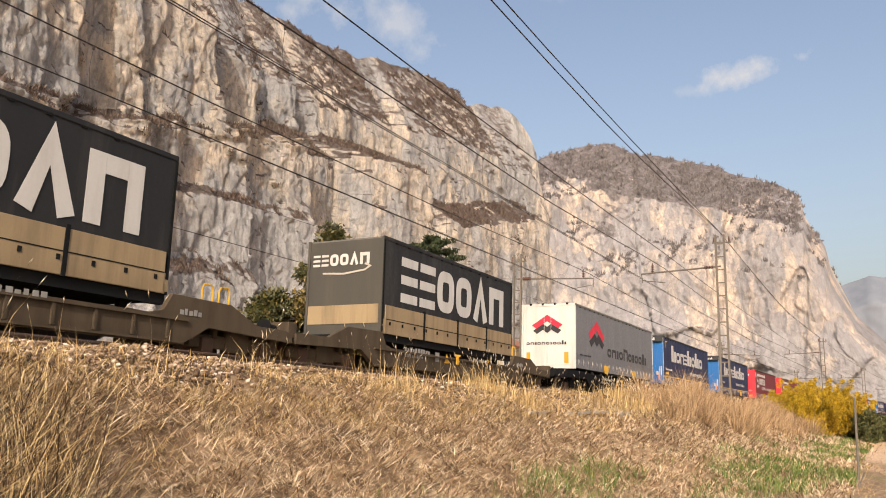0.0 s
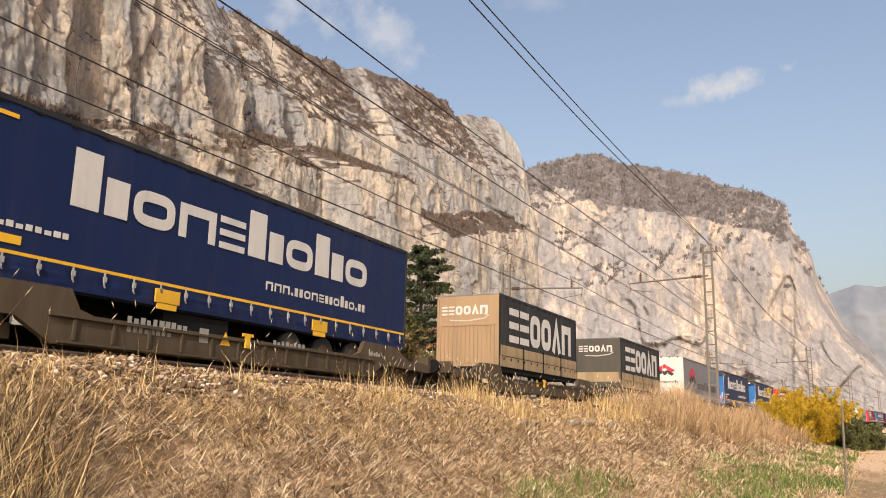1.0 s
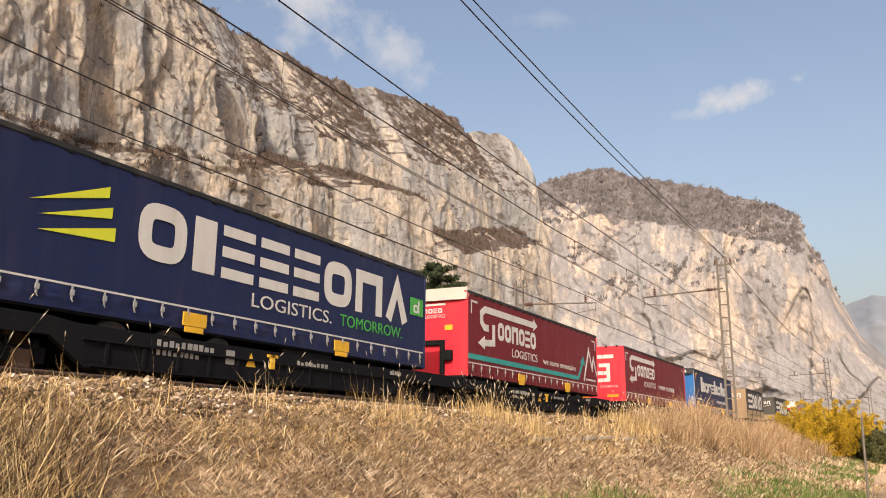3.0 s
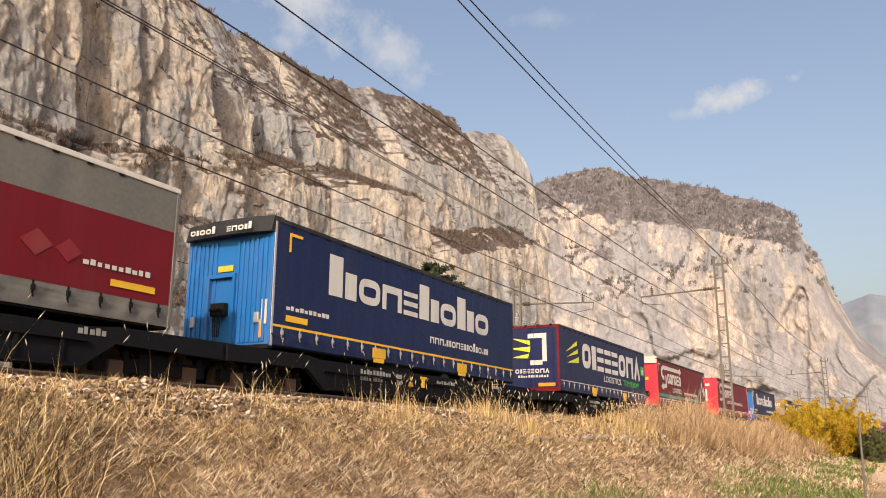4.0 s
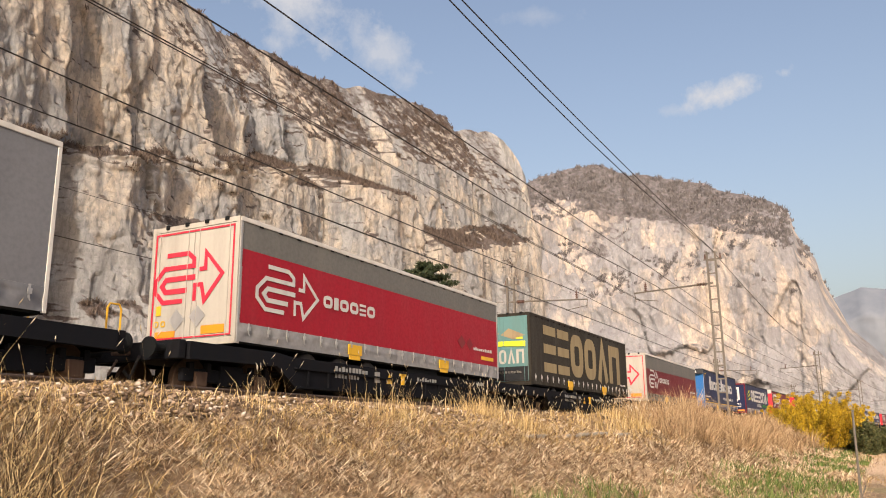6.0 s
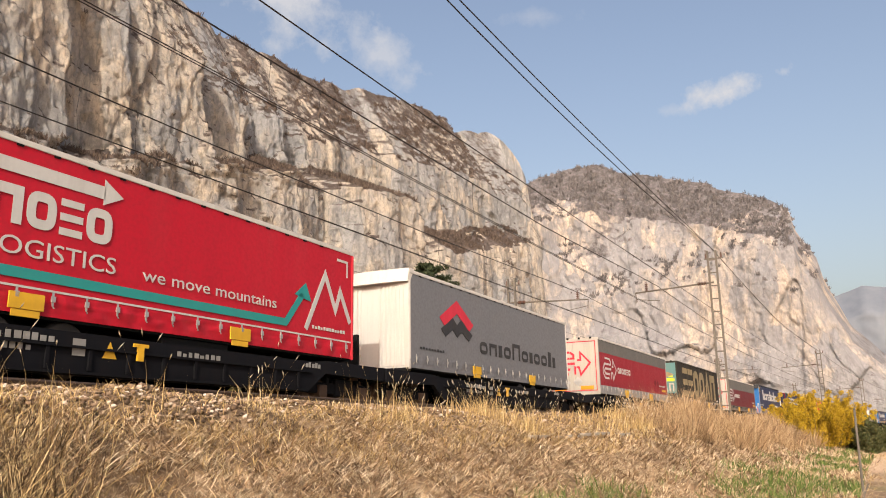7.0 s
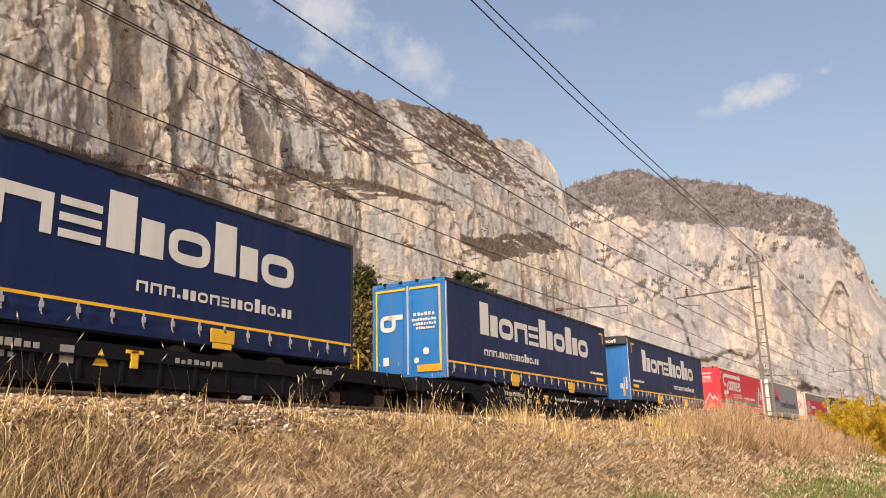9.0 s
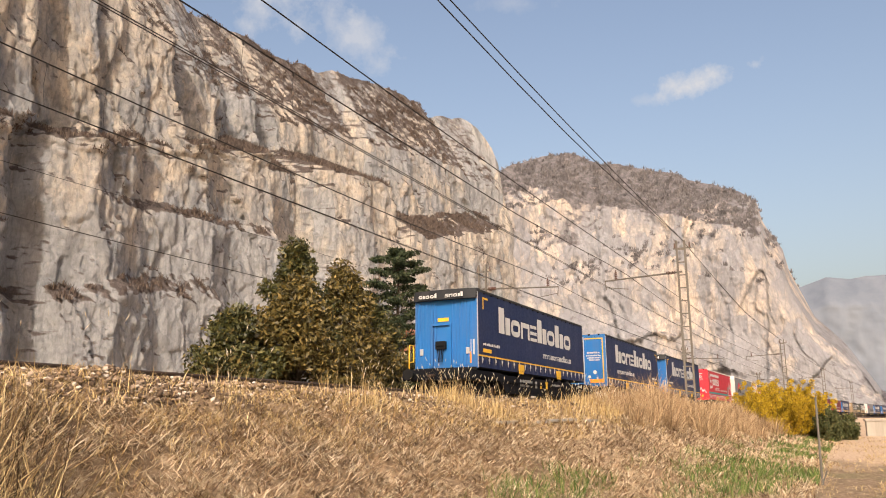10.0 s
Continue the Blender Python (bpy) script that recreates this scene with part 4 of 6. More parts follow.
def loop_logo(x0, z0, s, d=1):
    """A looped arrow emblem, s metres high; d mirrors it."""
    P = lambda pts: [(x0 + d * x * s, z0 + z * s) for x, z in pts]
    out = strip(P([(0.85, 0.30), (0.30, 0.30), (0.20, 0.42), (0.30, 0.54), (1.05, 0.54)]), 0.10 * s)
    out += strip(P([(0.75, 0.10), (0.25, 0.10), (0.03, 0.32), (0.03, 0.52), (0.25, 0.76), (1.0, 0.76), (1.0, 0.90), (0.85, 1.02), (0.30, 1.02)]), 0.09 * s)
    out += strip(P([(1.15, 0.68), (1.30, 0.68), (1.30, 1.0), (1.72, 0.55), (1.30, 0.06), (1.22, 0.38), (1.05, 0.38), (1.05, 0.08)]), 0.08 * s)
    return out


def maroon_trailer(clean=False):
    red, grey = (RED_MID, GREY_LIGHT) if clean else (RED_DARK, GREY_DIRTY)
    r = trailer(("clean red and light grey" if clean else "maroon and dirty grey") + " curtain trailer with pale rear doors", red, grey, WHITE_PAINT, 4.0, front_left=False, top_band=GREY_DIRTY, post=grey, strap=ALU if clean else BLACK_STEEL)
    stuff_part("emblem", flat(loop_logo(0.55, 1.98, 1.05, 1.25), SIDE), WHITE_INK, r, "white looped arrow emblem")
    stuff_part("lettering", flat(wordmark("obooeo", 3.05, 5.4, 2.42, 2.72, 2.72, 0.7), SIDE), WHITE_INK, r)
    stuff_part("code", flat(bars(11.6, 13.1, 2.14, 2.24, 10, 6), SIDE), WHITE_INK, r)
    stuff_part("diamond_mark", flat([[(10.4, 2.32), (10.7, 2.1), (11.0, 2.32), (10.7, 2.54)], [(11.05, 2.30), (11.3, 2.1), (11.55, 2.3), (11.3, 2.5)]], SIDE), MAROON_INK, r)
    part("yellow_plate", flat(rect(12.2, 1.86, 13.2, 1.98), SIDE), YELLOW, r)
    doors(r, 4.0, CREAM_PAINT, CREAM_PAINT)
    e = end_at(-0.03)
    stuff_part("rear_emblem", flat(loop_logo(2.4, 2.15, 1.15, -1), e), RED_INK, r, "red looped arrow emblem")
    part("red_border", flat(rect(0.12, 1.44, 0.16, 3.84) + rect(2.39, 1.44, 2.43, 3.84) + rect(0.165, 3.80, 2.385, 3.84) + rect(0.165, 1.44, 2.385, 1.47), e), RED_INK, r)
    part("marker_plate", flat(rect(0.30, 1.50, 0.95, 1.68), e), ORANGE, r)
    part("marker_plate", flat(rect(1.70, 1.48, 2.30, 1.62), e), ORANGE, r)
    stuff_part("hazard_diamond", flat([[(0.85, 1.90), (1.08, 1.66), (1.31, 1.90), (1.08, 2.14)], [(1.45, 1.86), (1.68, 1.62), (1.91, 1.86), (1.68, 2.10)]], e), ALU, r)
    stuff_part("sticker", flat(oval(2.0, 1.72, 2.14, 1.86, 0.03) + oval(2.2, 1.72, 2.34, 1.86, 0.03) + rect(2.15, 1.98, 2.32, 2.2), e), YELLOW, r)
    return r


def chevrons(x0, z0, s, d=1):
    P = lambda pts: [(x0 + d * x * s, z0 + z * s) for x, z in pts]
    red = strip(P([(0.05, 0.52), (0.5, 0.92), (0.95, 0.52)]), 0.22 * s)
    black = strip(P([(0.08, 0.28), (0.36, 0.52), (0.5, 0.38), (0.64, 0.52), (0.92, 0.28)]), 0.20 * s)
    return red, black


def grey_trailer(front):
    r = trailer("silver grey curtain trailer with red chevron and " + ("white ribbed front" if front else "white rear doors"), GREY_CURTAIN, GREY_CURTAIN, WHITE_PAINT if front else GREY_DIRTY, 4.16, front_left=front, post=WHITE_PAINT)
    a, b = chevrons(1.9, 2.1, 1.45)
    stuff_part("emblem", flat([[(1.9 + (x - 1.9) * 1.6, z) for x, z in p] for p in a], SIDE), RED_INK, r, "red chevron")
    part("emblem_base", flat([[(1.9 + (x - 1.9) * 1.6, z) for x, z in p] for p in b], SIDE), BLACK_INK, r, "black chevron")
    stuff_part("lettering", flat(wordmark("ohboHobooBb", 4.75, 12.1, 2.08, 2.5, 2.68, 0.42, 0.3), SIDE), BLACK_INK, r)
    stuff_part("code", flat(bars(0.6, 2.2, 1.88, 1.96, 9, 6), SIDE), BLACK_INK, r)
    if front:
        bulkhead(r, 4.16, WHITE_PAINT, WHITE_PAINT)
        visor(r, 4.18, WHITE_PAINT, 0.22, 0.38)
        part("cooling_frame", boxes((-0.16, HALF - 0.85, 1.40, 0.0, HALF - 0.15, 2.35), bevel=0.02), BLACK_STEEL, r)
    else:
        doors(r, 4.16, WHITE_PAINT, WHITE_PAINT)
        e = end_at(-0.03)
        a, b = chevrons(2.0, 2.6, 1.0, -1)
        stuff_part("rear_emblem", flat([[(2.0 + (x - 2.0) * 1.4, z) for x, z in p] for p in a], e), RED_INK, r)
        part("rear_emblem_base", flat([[(2.0 + (x - 2.0) * 1.4, z) for x, z in p] for p in b], e), BLACK_INK, r)
        stuff_part("rear_lettering", flat(mirrored(wordmark("ohbohobooBb", 0.4, 2.3, 2.32, 2.44, 2.5, 0.4, 0.3)), e), BLACK_INK, r)
        part("marker_plate", flat(rect(0.30, 1.5, 0.5, 1.98), e), ORANGE, r)
        part("marker_plate", flat(rect(2.12, 1.5, 2.32, 1.98), e), ORANGE, r)
    return r


def navy_trailer():
    r = trailer("navy curtain trailer with pale lettering and lime emblem", NAVY_CURTAIN, NAVY_CURTAIN, BLACK_CURTAIN, 4.05, front_left=False, post=NAVY_CURTAIN)
    stuff_part("lettering", flat(wordmark("OBEEEOHA", 2.9, 12.6, 2.45, 3.4, 3.55, 0.5, 0.2), SIDE), WHITE_INK, r, "wide pale lettering shapes")
    stuff_part("emblem", flat([[(0.7, 2.95), (2.2, 3.35), (2.2, 3.55)], [(0.9, 2.75), (2.3, 3.0), (2.3, 3.2)], [(0.9, 2.5), (2.4, 2.6), (2.4, 2.85)]], SIDE), LIME, r)
    stuff_part("logistics_text", writing("LOGISTICS.", 0.42, SIDE, (6.0, 2.0), 2.9), WHITE_INK, r)
    stuff_part("tomorrow_text", writing("TOMORROW.", 0.42, SIDE, (9.3, 2.0), 3.0), GREEN_INK, r)
    part("white_line", flat(rect(0.1, 1.70, 13.55, 1.735), SIDE), WHITE_INK, r)
    part("green_plate", flat(rect(12.75, 2.75, 13.5, 3.25), SIDE), GREEN_INK, r)
    part("plate_emblem", flat(oval(12.93, 2.82, 13.2, 3.06, 0.06) + rect(13.2, 2.82, 13.26, 3.18), ("side", -HALF - 0.02)), WHITE_INK, r)
    doors(r, 4.05, NAVY_CURTAIN, RED_DARK)
    e = end_at(-0.03)
    stuff_part("rear_emblem", flat(strip([(0.65, 2.5), (0.65, 3.6), (1.4, 3.6)], 0.2) + strip([(0.75, 2.46), (1.3, 2.46)], 0.2), e), WHITE_INK, r)
    stuff_part("rear_rays", flat([[(1.3, 3.4), (2.2, 3.55), (1.3, 3.2)], [(1.3, 3.15), (2.25, 3.1), (1.3, 2.9)], [(1.35, 2.85), (2.2, 2.7), (1.4, 2.65)]], e), LIME, r)
    stuff_part("rear_lettering", flat(mirrored(wordmark("OBEEEOHA", 0.45, 2.0, 2.02, 2.2, 2.2, 0.5)) + bars(0.5, 1.9, 1.84, 1.94, 12, 3), e), WHITE_INK, r)
    part("marker_plate", flat(rect(0.2, 1.46, 0.95, 1.6), e), ORANGE, r)
    return r


def brown_trailer():
    r = trailer("brown-black tarpaulin trailer with huge faded tan lettering, dirty", OLIVE_CURTAIN, OLIVE_CURTAIN, OLIVE_CURTAIN, 4.1, front_left=False, post=OLIVE_CURTAIN)
    stuff_part("lettering", flat(wordmark("EEOOAH", 1.4, 12.3, 1.85, 3.75, 3.75, 0.62, 0.16), SIDE), TAN_INK, r, "huge faded tan lettering shapes")
    stuff_part("code", flat(bars(12.3, 13.2, 1.80, 1.88, 8, 3), SIDE), WHITE_INK, r)
    doors(r, 4.1, TEAL_PANEL, OLIVE_CURTAIN)
    e = end_at(-0.03)
    stuff_part("rear_lettering", flat(mirrored(wordmark("EEOOAH", 0.25, 2.35, 2.1, 2.6, 2.65, 0.6)), e), CREAM_PAINT, r)
    stuff_part("landscape_print", flat([[(1.3, 3.3), (1.7, 3.65), (2.3, 3.35), (2.3, 3.15)], [(0.2, 3.2), (0.9, 3.5), (1.25, 3.25), (0.7, 3.05)]], e), TAN_BOARD, r)
    stuff_part("field_print", flat([[(0.2, 2.75), (1.2, 2.8), (2.3, 2.72), (2.3, 3.02), (1.4, 3.0), (0.2, 2.98)], [(0.3, 3.05), (0.6, 3.06), (0.6, 3.12), (0.3, 3.14)]], e), LIME, r)
    part("dark_base", flat(rect(0.12, 1.43, 2.43, 1.98), e), BLACK_CURTAIN, r)
    stuff_part("base_text", flat(bars(0.4, 2.1, 1.72, 1.82, 14, 2), e), CREAM_PAINT, r)
    return r


def box_body(label, end_panel, ribs):
    """A swap body: tarpaulin above, drop boards below."""
    L, H = 8.94, 3.98
    r = trailer(label, BLACK_CURTAIN, TAN_BOARD, BLACK_CURTAIN, H, L, kind="swap_body", frame_steel=BLACK_STEEL, post=BLACK_STEEL, strap=BLACK_STEEL)
    n, w = 4, (L - 0.2) / 4
    for k in range(n):
        b = part("drop_board", boxes((0.1 + k * w + 0.03, -HALF - 0.05, 1.30, 0.1 + (k + 1) * w - 0.03, -HALF - 0.012, 2.08), bevel=0.012), TAN_BOARD, r)
        part("board_seam", boxes((0.1 + k * w + 0.05, -HALF - 0.058, 1.68, 0.1 + (k + 1) * w - 0.05, -HALF - 0.051, 1.70)), BLACK_STEEL, b)
        if k:
            part("stanchion", boxes((0.06 + k * w, -HALF - 0.07, 1.28, 0.14 + k * w, -HALF - 0.01, 2.14)), BLACK_STEEL, r)
    stuff_part("lettering", flat(wordmark("EEOOAH", 0.95, 8.15, 2.26, 3.52, 3.55, 0.62, 0.16), SIDE), WHITE_INK, r, "bold white lettering shapes")
    bulkhead(r, H, end_panel, end_panel, ribs=False)
    e = end_at(0.0)
    stuff_part("end_lettering", flat(mirrored(wordmark("EEOOAH", 0.45, 2.35, 3.22, 3.55, 3.55, 0.62)), e), WHITE_INK, r)
    part("swoosh", flat(strip([(2.0, 3.02), (1.3, 2.98), (0.6, 3.06), (0.42, 3.16), (0.6, 3.24)], 0.05), e), CREAM_PAINT, r)
    if ribs:
        for k in range(14):
            y = -HALF + 0.16 + k * 0.17
            part("rib", boxes((-0.045, y, 1.40, 0.0, y + 0.08, 2.78), bevel=0.012), end_panel, r)
        part("cross_rail", boxes((-0.03, -HALF + 0.1, 2.80, 0.0, HALF - 0.1, 2.88)), end_panel, r)
    else:
        part("lower_board", boxes((-0.02, -HALF + 0.1, 1.58, 0.0, HALF - 0.1, 2.10)), TAN_BOARD, r)
    return r


# ---- wagons ----
WAGON = 16.9


def bogie(root, x, steel):
    b = part("bogie", boxes((x - 1.35, -1.06, 0.42, x + 1.35, -0.92, 0.68), (x - 1.35, 0.92, 0.42, x + 1.35, 1.06, 0.68), (x - 0.22, -0.90, 0.50, x + 0.22, 0.90, 0.80), (x - 0.35, -1.10, 0.36, x + 0.35, -1.0, 0.78), bevel=0.03), steel, root)
    for dx in (-0.9, 0.9):
        for y in (-0.75, 0.75):
            bm = rod(bmesh.new(), (x + dx, y - 0.065, 0.46), (x + dx, y + 0.065, 0.46), 0.46, n=24)
            rod(bm, (x + dx, y - 0.09, 0.46), (x + dx, y + 0.09, 0.46), 0.15, n=12)
            part("wheel", bm, RUST, b)
        for y in (-1.0, 1.0):
            part("axle_box", boxes((x + dx - 0.16, y - 0.13, 0.32, x + dx + 0.16, y + 0.13, 0.62), bevel=0.03), RUST, b)
        for q in (-0.30, 0.18):
            part("spring", boxes((x + dx + q, -1.09, 0.62, x + dx + q + 0.12, -0.97, 0.80), bevel=0.02), steel, b)


def beam_profile(y0, y1, old):
    """A side sill: deep amidships, rising to shallow ends."""
    L = WAGON
    up, lo = (1.10, 0.40) if not old else (0.92, 0.40)
    hi = 1.16 if not old else 1.0
    line = [(0.25, 0.70), (0.25, 0.92), (1.5, 0.96), (2.3, 1.30), (3.9, 1.32), (4.1, 1.0), (4.4, up), (L - 4.4, up), (L - 4.1, 1.0), (L - 3.9, 1.32), (L - 2.3, 1.30), (L - 1.5, 0.96), (L - 0.25, 0.92), (L - 0.25, 0.70), (L - 2.9, 0.78), (L - 3.6, lo), (3.6, lo), (2.9, 0.78)] if old else [(0.25, 0.82), (0.25, hi), (2.9, hi), (3.4, up), (L - 3.4, up), (L - 2.9, hi), (L - 0.25, hi), (L - 0.25, 0.82), (L - 2.9, 0.86), (L - 3.6, lo), (3.6, lo), (2.9, 0.86)]
    bm = bmesh.new()
    a, b = [bm.verts.new((x, y0, z)) for x, z in line], [bm.verts.new((x, y1, z)) for x, z in line]
    n = len(line)
    bm.faces.new(a)
    bm.faces.new(b[::-1])
    for i in range(n):
        bm.faces.new((a[i], b[i], b[(i + 1) % n], a[(i + 1) % n]))
    bmesh.ops.recalc_face_normals(bm, faces=bm.faces)
    return bm


def wagon(old=False):
    steel = WAGON_TAN if old else WAGON_BLACK
    r = tagged(new("pocket_wagon"), "rusty beige pocket wagon with yellow hand rails" if old else "grimy black pocket wagon with yellow hand rails on rails", "railway wagon", "wagons of the train")
    part("side_sill", beam_profile(-1.36, -1.24, old), steel, r)
    part("side_sill", beam_profile(1.24, 1.36, old), steel, r)
    part("flange", boxes((3.5, -1.42, 0.84, WAGON - 3.5, -1.365, 0.88), (3.7, -1.42, 0.42, WAGON - 3.7, -1.365, 0.46)), steel, r)
    part("pocket_floor", boxes((3.6, -1.22, 0.24, WAGON - 3.6, 1.22, 0.32)), steel, r)
    for x0, x1 in ((0.1, 3.3), (WAGON - 3.3, WAGON - 0.1)):
        part("end_platform", boxes((x0, -1.22, 0.92, x1, 1.22, 0.98), bevel=0.01), steel, r)
    me = None
    for k in range(12):
        if me is None:
            me = mesh_of("stiffener", boxes((-0.03, -1.405, 0.48, 0.03, -1.362, 0.83)))
            me.materials.append(steel)
        part("stiffener", me, steel, r).location.x = 4.0 + k * 0.81
    bogie(r, 1.75, steel)
    bogie(r, WAGON - 1.75, steel)
    for x, d in ((0.0, 1), (WAGON, -1)):
        part("headstock", boxes((x + d * 0.02, -1.30, 0.82, x + d * 0.20, 1.30, 1.18), bevel=0.02), steel, r)
        for y in (-0.875, 0.875):
            bm = rod(bmesh.new(), (x + d * 0.02, y, 1.02), (x - d * 0.32, y, 1.02), 0.10, n=12)
            rod(bm, (x - d * 0.30, y, 1.02), (x - d * 0.35, y, 1.02), 0.20, n=20)
            part("buffer", bm, BLACK_STEEL, r)
        bm = bmesh.new()
        rod(bm, (x, 0, 0.98), (x - d * 0.40, 0, 0.94), 0.05)
        rod(bm, (x - d * 0.02, 0.3, 0.85), (x - d * 0.25, 0.25, 0.55), 0.025)
        part("coupling", bm, RUST, r)
    for x in (0.45, WAGON - 0.45):
        for y in (1.25,):
            bm = bmesh.new()
            pts = [(x, y, 1.0), (x, y, 2.05), (x + 0.06, y, 2.15), (x + 0.30, y, 2.15), (x + 0.36, y, 2.05), (x + 0.36, y, 1.55), (x, y, 1.50)]
            for a, b in zip(pts, pts[1:]):
                rod(bm, a, b, 0.022, n=6)
            part("handrail", bm, YELLOW, r, "yellow tube hand rail")
    for x in (8.2,):
        part("yellow_lever", boxes((x, -1.44, 0.72, x + 0.14, -1.40, 1.02), (x - 0.10, -1.44, 0.96, x + 0.24, -1.41, 1.02)), YELLOW, r)
    s = ("side", -1.366)
    stuff_part("markings", flat(bars(5.1, 6.6, 0.90, 1.02, 10, 3) + bars(5.1, 6.2, 0.74, 0.84, 8, 4) + rect(6.9, 0.72, 7.15, 1.0) + bars(9.2, 10.4, 0.86, 0.98, 8, 9) + bars(13.2, 13.8, 0.96, 1.08, 5, 2), s), STENCIL, r, "small grey stencilled markings")
    part("warning_triangle", flat([[(7.5, 0.72), (7.8, 0.72), (7.65, 1.0)]], s), YELLOW, r)
    part("brake_hose", rod(rod(bmesh.new(), (-0.05, -0.35, 0.9), (-0.22, -0.30, 0.45), 0.03), (-0.22, -0.30, 0.45), (-0.35, -0.28, 0.6), 0.03), RUBBER, r)
    return r


# ---- the train in order ----
PRESENT = []


def aboard(body, s, L, car):
    shift = 0.6 if s < -220 else 0.0     # the last trailer stands close to its wagon's end
    PRESENT.append((body, s, L))
    PRESENT.append((car, s + L / 2 - WAGON / 2 + shift, WAGON))


WAGON_NEW, WAGON_OLD = wagon(False), wagon(True)
used = {"new": False, "old": False}


def next_wagon(old=False):
    src, key = (WAGON_OLD, "old") if old else (WAGON_NEW, "new")
    if not used[key]:
        used[key] = True
        return src
    return copy_thing(src, Matrix())


def copy_of(ob):
    return copy_thing(ob, Matrix())


BLUE, BLUE_REAR = blue_trailer(False), blue_trailer(True)
MAROON, MAROON_CLEAN, GREY_FRONT, GREY_REAR = maroon_trailer(), maroon_trailer(True), grey_trailer(True), grey_trailer(False)
RED_A = red_trailer("dark red curtain trailer with white lettering and bright red rear doors", RED_DARK, "rear", False, False)
RED_B = red_trailer("dark red curtain trailer with teal stripe and cream-capped red front", RED_DARK, "front", True, True)
RED_C = red_trailer("bright red curtain trailer with teal stripe and white mountain line", RED_BRIGHT, "new", True, True)
NAVY, BROWN = navy_trailer(), brown_trailer()
BODY_A = box_body("black tarpaulin swap body with tan drop boards and grey-green end", OLIVE_PANEL, False)
BODY_B = box_body("black tarpaulin swap body with tan drop boards and ribbed tan end", TAN_PANEL, True)
for body, s, L, old in (
        (BLUE, -227.0, 13.65, False), (BLUE_REAR, -208.81, 13.65, False), (copy_of(BLUE), -192.14, 13.65, False), (RED_C, -173.93, 13.65, False),
        (GREY_FRONT, -157.34, 13.65, False), (MAROON_CLEAN, -139.11, 13.65, False), (BROWN, -122.28, 13.65, False), (MAROON, -104.46, 13.65, False),
        (copy_of(BLUE), -87.9, 13.65, False), (NAVY, -69.3, 13.65, False), (RED_B, -52.8, 13.65, False), (RED_A, -34.63, 13.65, False),
        (copy_of(BLUE), -18.11, 13.65, True), (BODY_B, 2.48, 8.94, True), (BODY_A, 19.05, 8.94, True), (GREY_REAR, 35.15, 13.65, False),
        (copy_of(BLUE), 51.4, 13.65, False), (copy_of(BLUE), 69.4, 13.65, False), (copy_of(RED_A), 87.2, 13.65, False), (copy_of(RED_A), 105.0, 13.65, False),
        (copy_of(MAROON), 122.4, 13.65, False), (copy_of(NAVY), 140.2, 13.65, False), (copy_of(BODY_A), 160.0, 8.94, True), (copy_of(BODY_B), 177.0, 8.94, True),
        (copy_of(GREY_REAR), 192.0, 13.65, False), (copy_of(RED_A), 209.6, 13.65, False), (copy_of(BLUE), 227.0, 13.65, False), (copy_of(NAVY), 244.6, 13.65, False)):
    car = next_wagon(old)
    aboard(body, s, L, car)
    if body is BLUE_REAR:
        stuff_part("wagon_slogan", writing("YOU BETTER RAIL IT", 0.16, ("side", -1.366), (10.6, 0.84), 1.5), WHITE_INK, car)

# How far the train has come at each time.
TRAVEL = [(t, 25.455 * t + d) for t, d in ((0, -0.34), (0.5, -0.46), (1, -0.40), (1.5, 0.35), (2, 0.27), (2.5, 0.14), (4, 0.18), (4.5, -0.06), (5, 0.02), (5.5, -0.09), (7, -0.40), (7.5, 0.23), (8, 0.14), (8.5, 0.27), (9, 0.09), (9.5, 0.04), (10, 0.07))]


def motions():
    for ob, s, L in PRESENT:
        walk(ob, [(t, line_pose(s + d, L, TRAIN_Y)) for t, d in TRAVEL])


# ---- materials of plants ----
def leaf_material(name, stops, rough=0.7, gloss=0.25, clumps=0.0):
    k = Nodes(name, rough, 0, gloss)
    col = k.ramp(k.island(), stops)
    col = k.mix(k.math("MULTIPLY", k.noise(0.9, (1, 1, 1), 3), 0.35), col, stops[0][1])
    # clumps: dark patches that paint in the shade between tussocks
    if clumps:
        col = k.mix(k.math("MULTIPLY", k.ramp(k.noise(1.9, (0.6, 1.0, 1), 4, 0.65), [(0.50, 0.0), (0.60, 1.0)]), clumps), col, stops[0][1])
    return k.done(col)


STRAW = leaf_material("dry straw", [(0.0, (0.16, 0.10, 0.045)), (0.35, (0.42, 0.285, 0.115)), (0.7, (0.66, 0.48, 0.22)), (1.0, (0.82, 0.66, 0.37))], 0.75)
# Near-black stems put the shaded gaps of the tall grass into its colour.
SHADED_STEM = leaf_material("straw with shade-dark stems", [(0.0, (0.035, 0.021, 0.012)), (0.45, (0.15, 0.095, 0.045)), (0.7, (0.52, 0.37, 0.17)), (1.0, (0.80, 0.64, 0.36))], 0.8)
MATTED = leaf_material("matted dry grass", [(0.0, (0.09, 0.052, 0.028)), (0.35, (0.38, 0.25, 0.14)), (0.7, (0.70, 0.54, 0.345)), (1.0, (0.87, 0.75, 0.55))], 0.85, 0.2, 0.35)
GREEN_GRASS = leaf_material("green grass", [(0.0, (0.05, 0.085, 0.016)), (0.5, (0.11, 0.175, 0.036)), (1.0, (0.28, 0.30, 0.10))], 0.7)
SEEDS = leaf_material("seed heads", [(0.0, (0.40, 0.32, 0.20)), (1.0, (0.74, 0.66, 0.52))], 0.85)
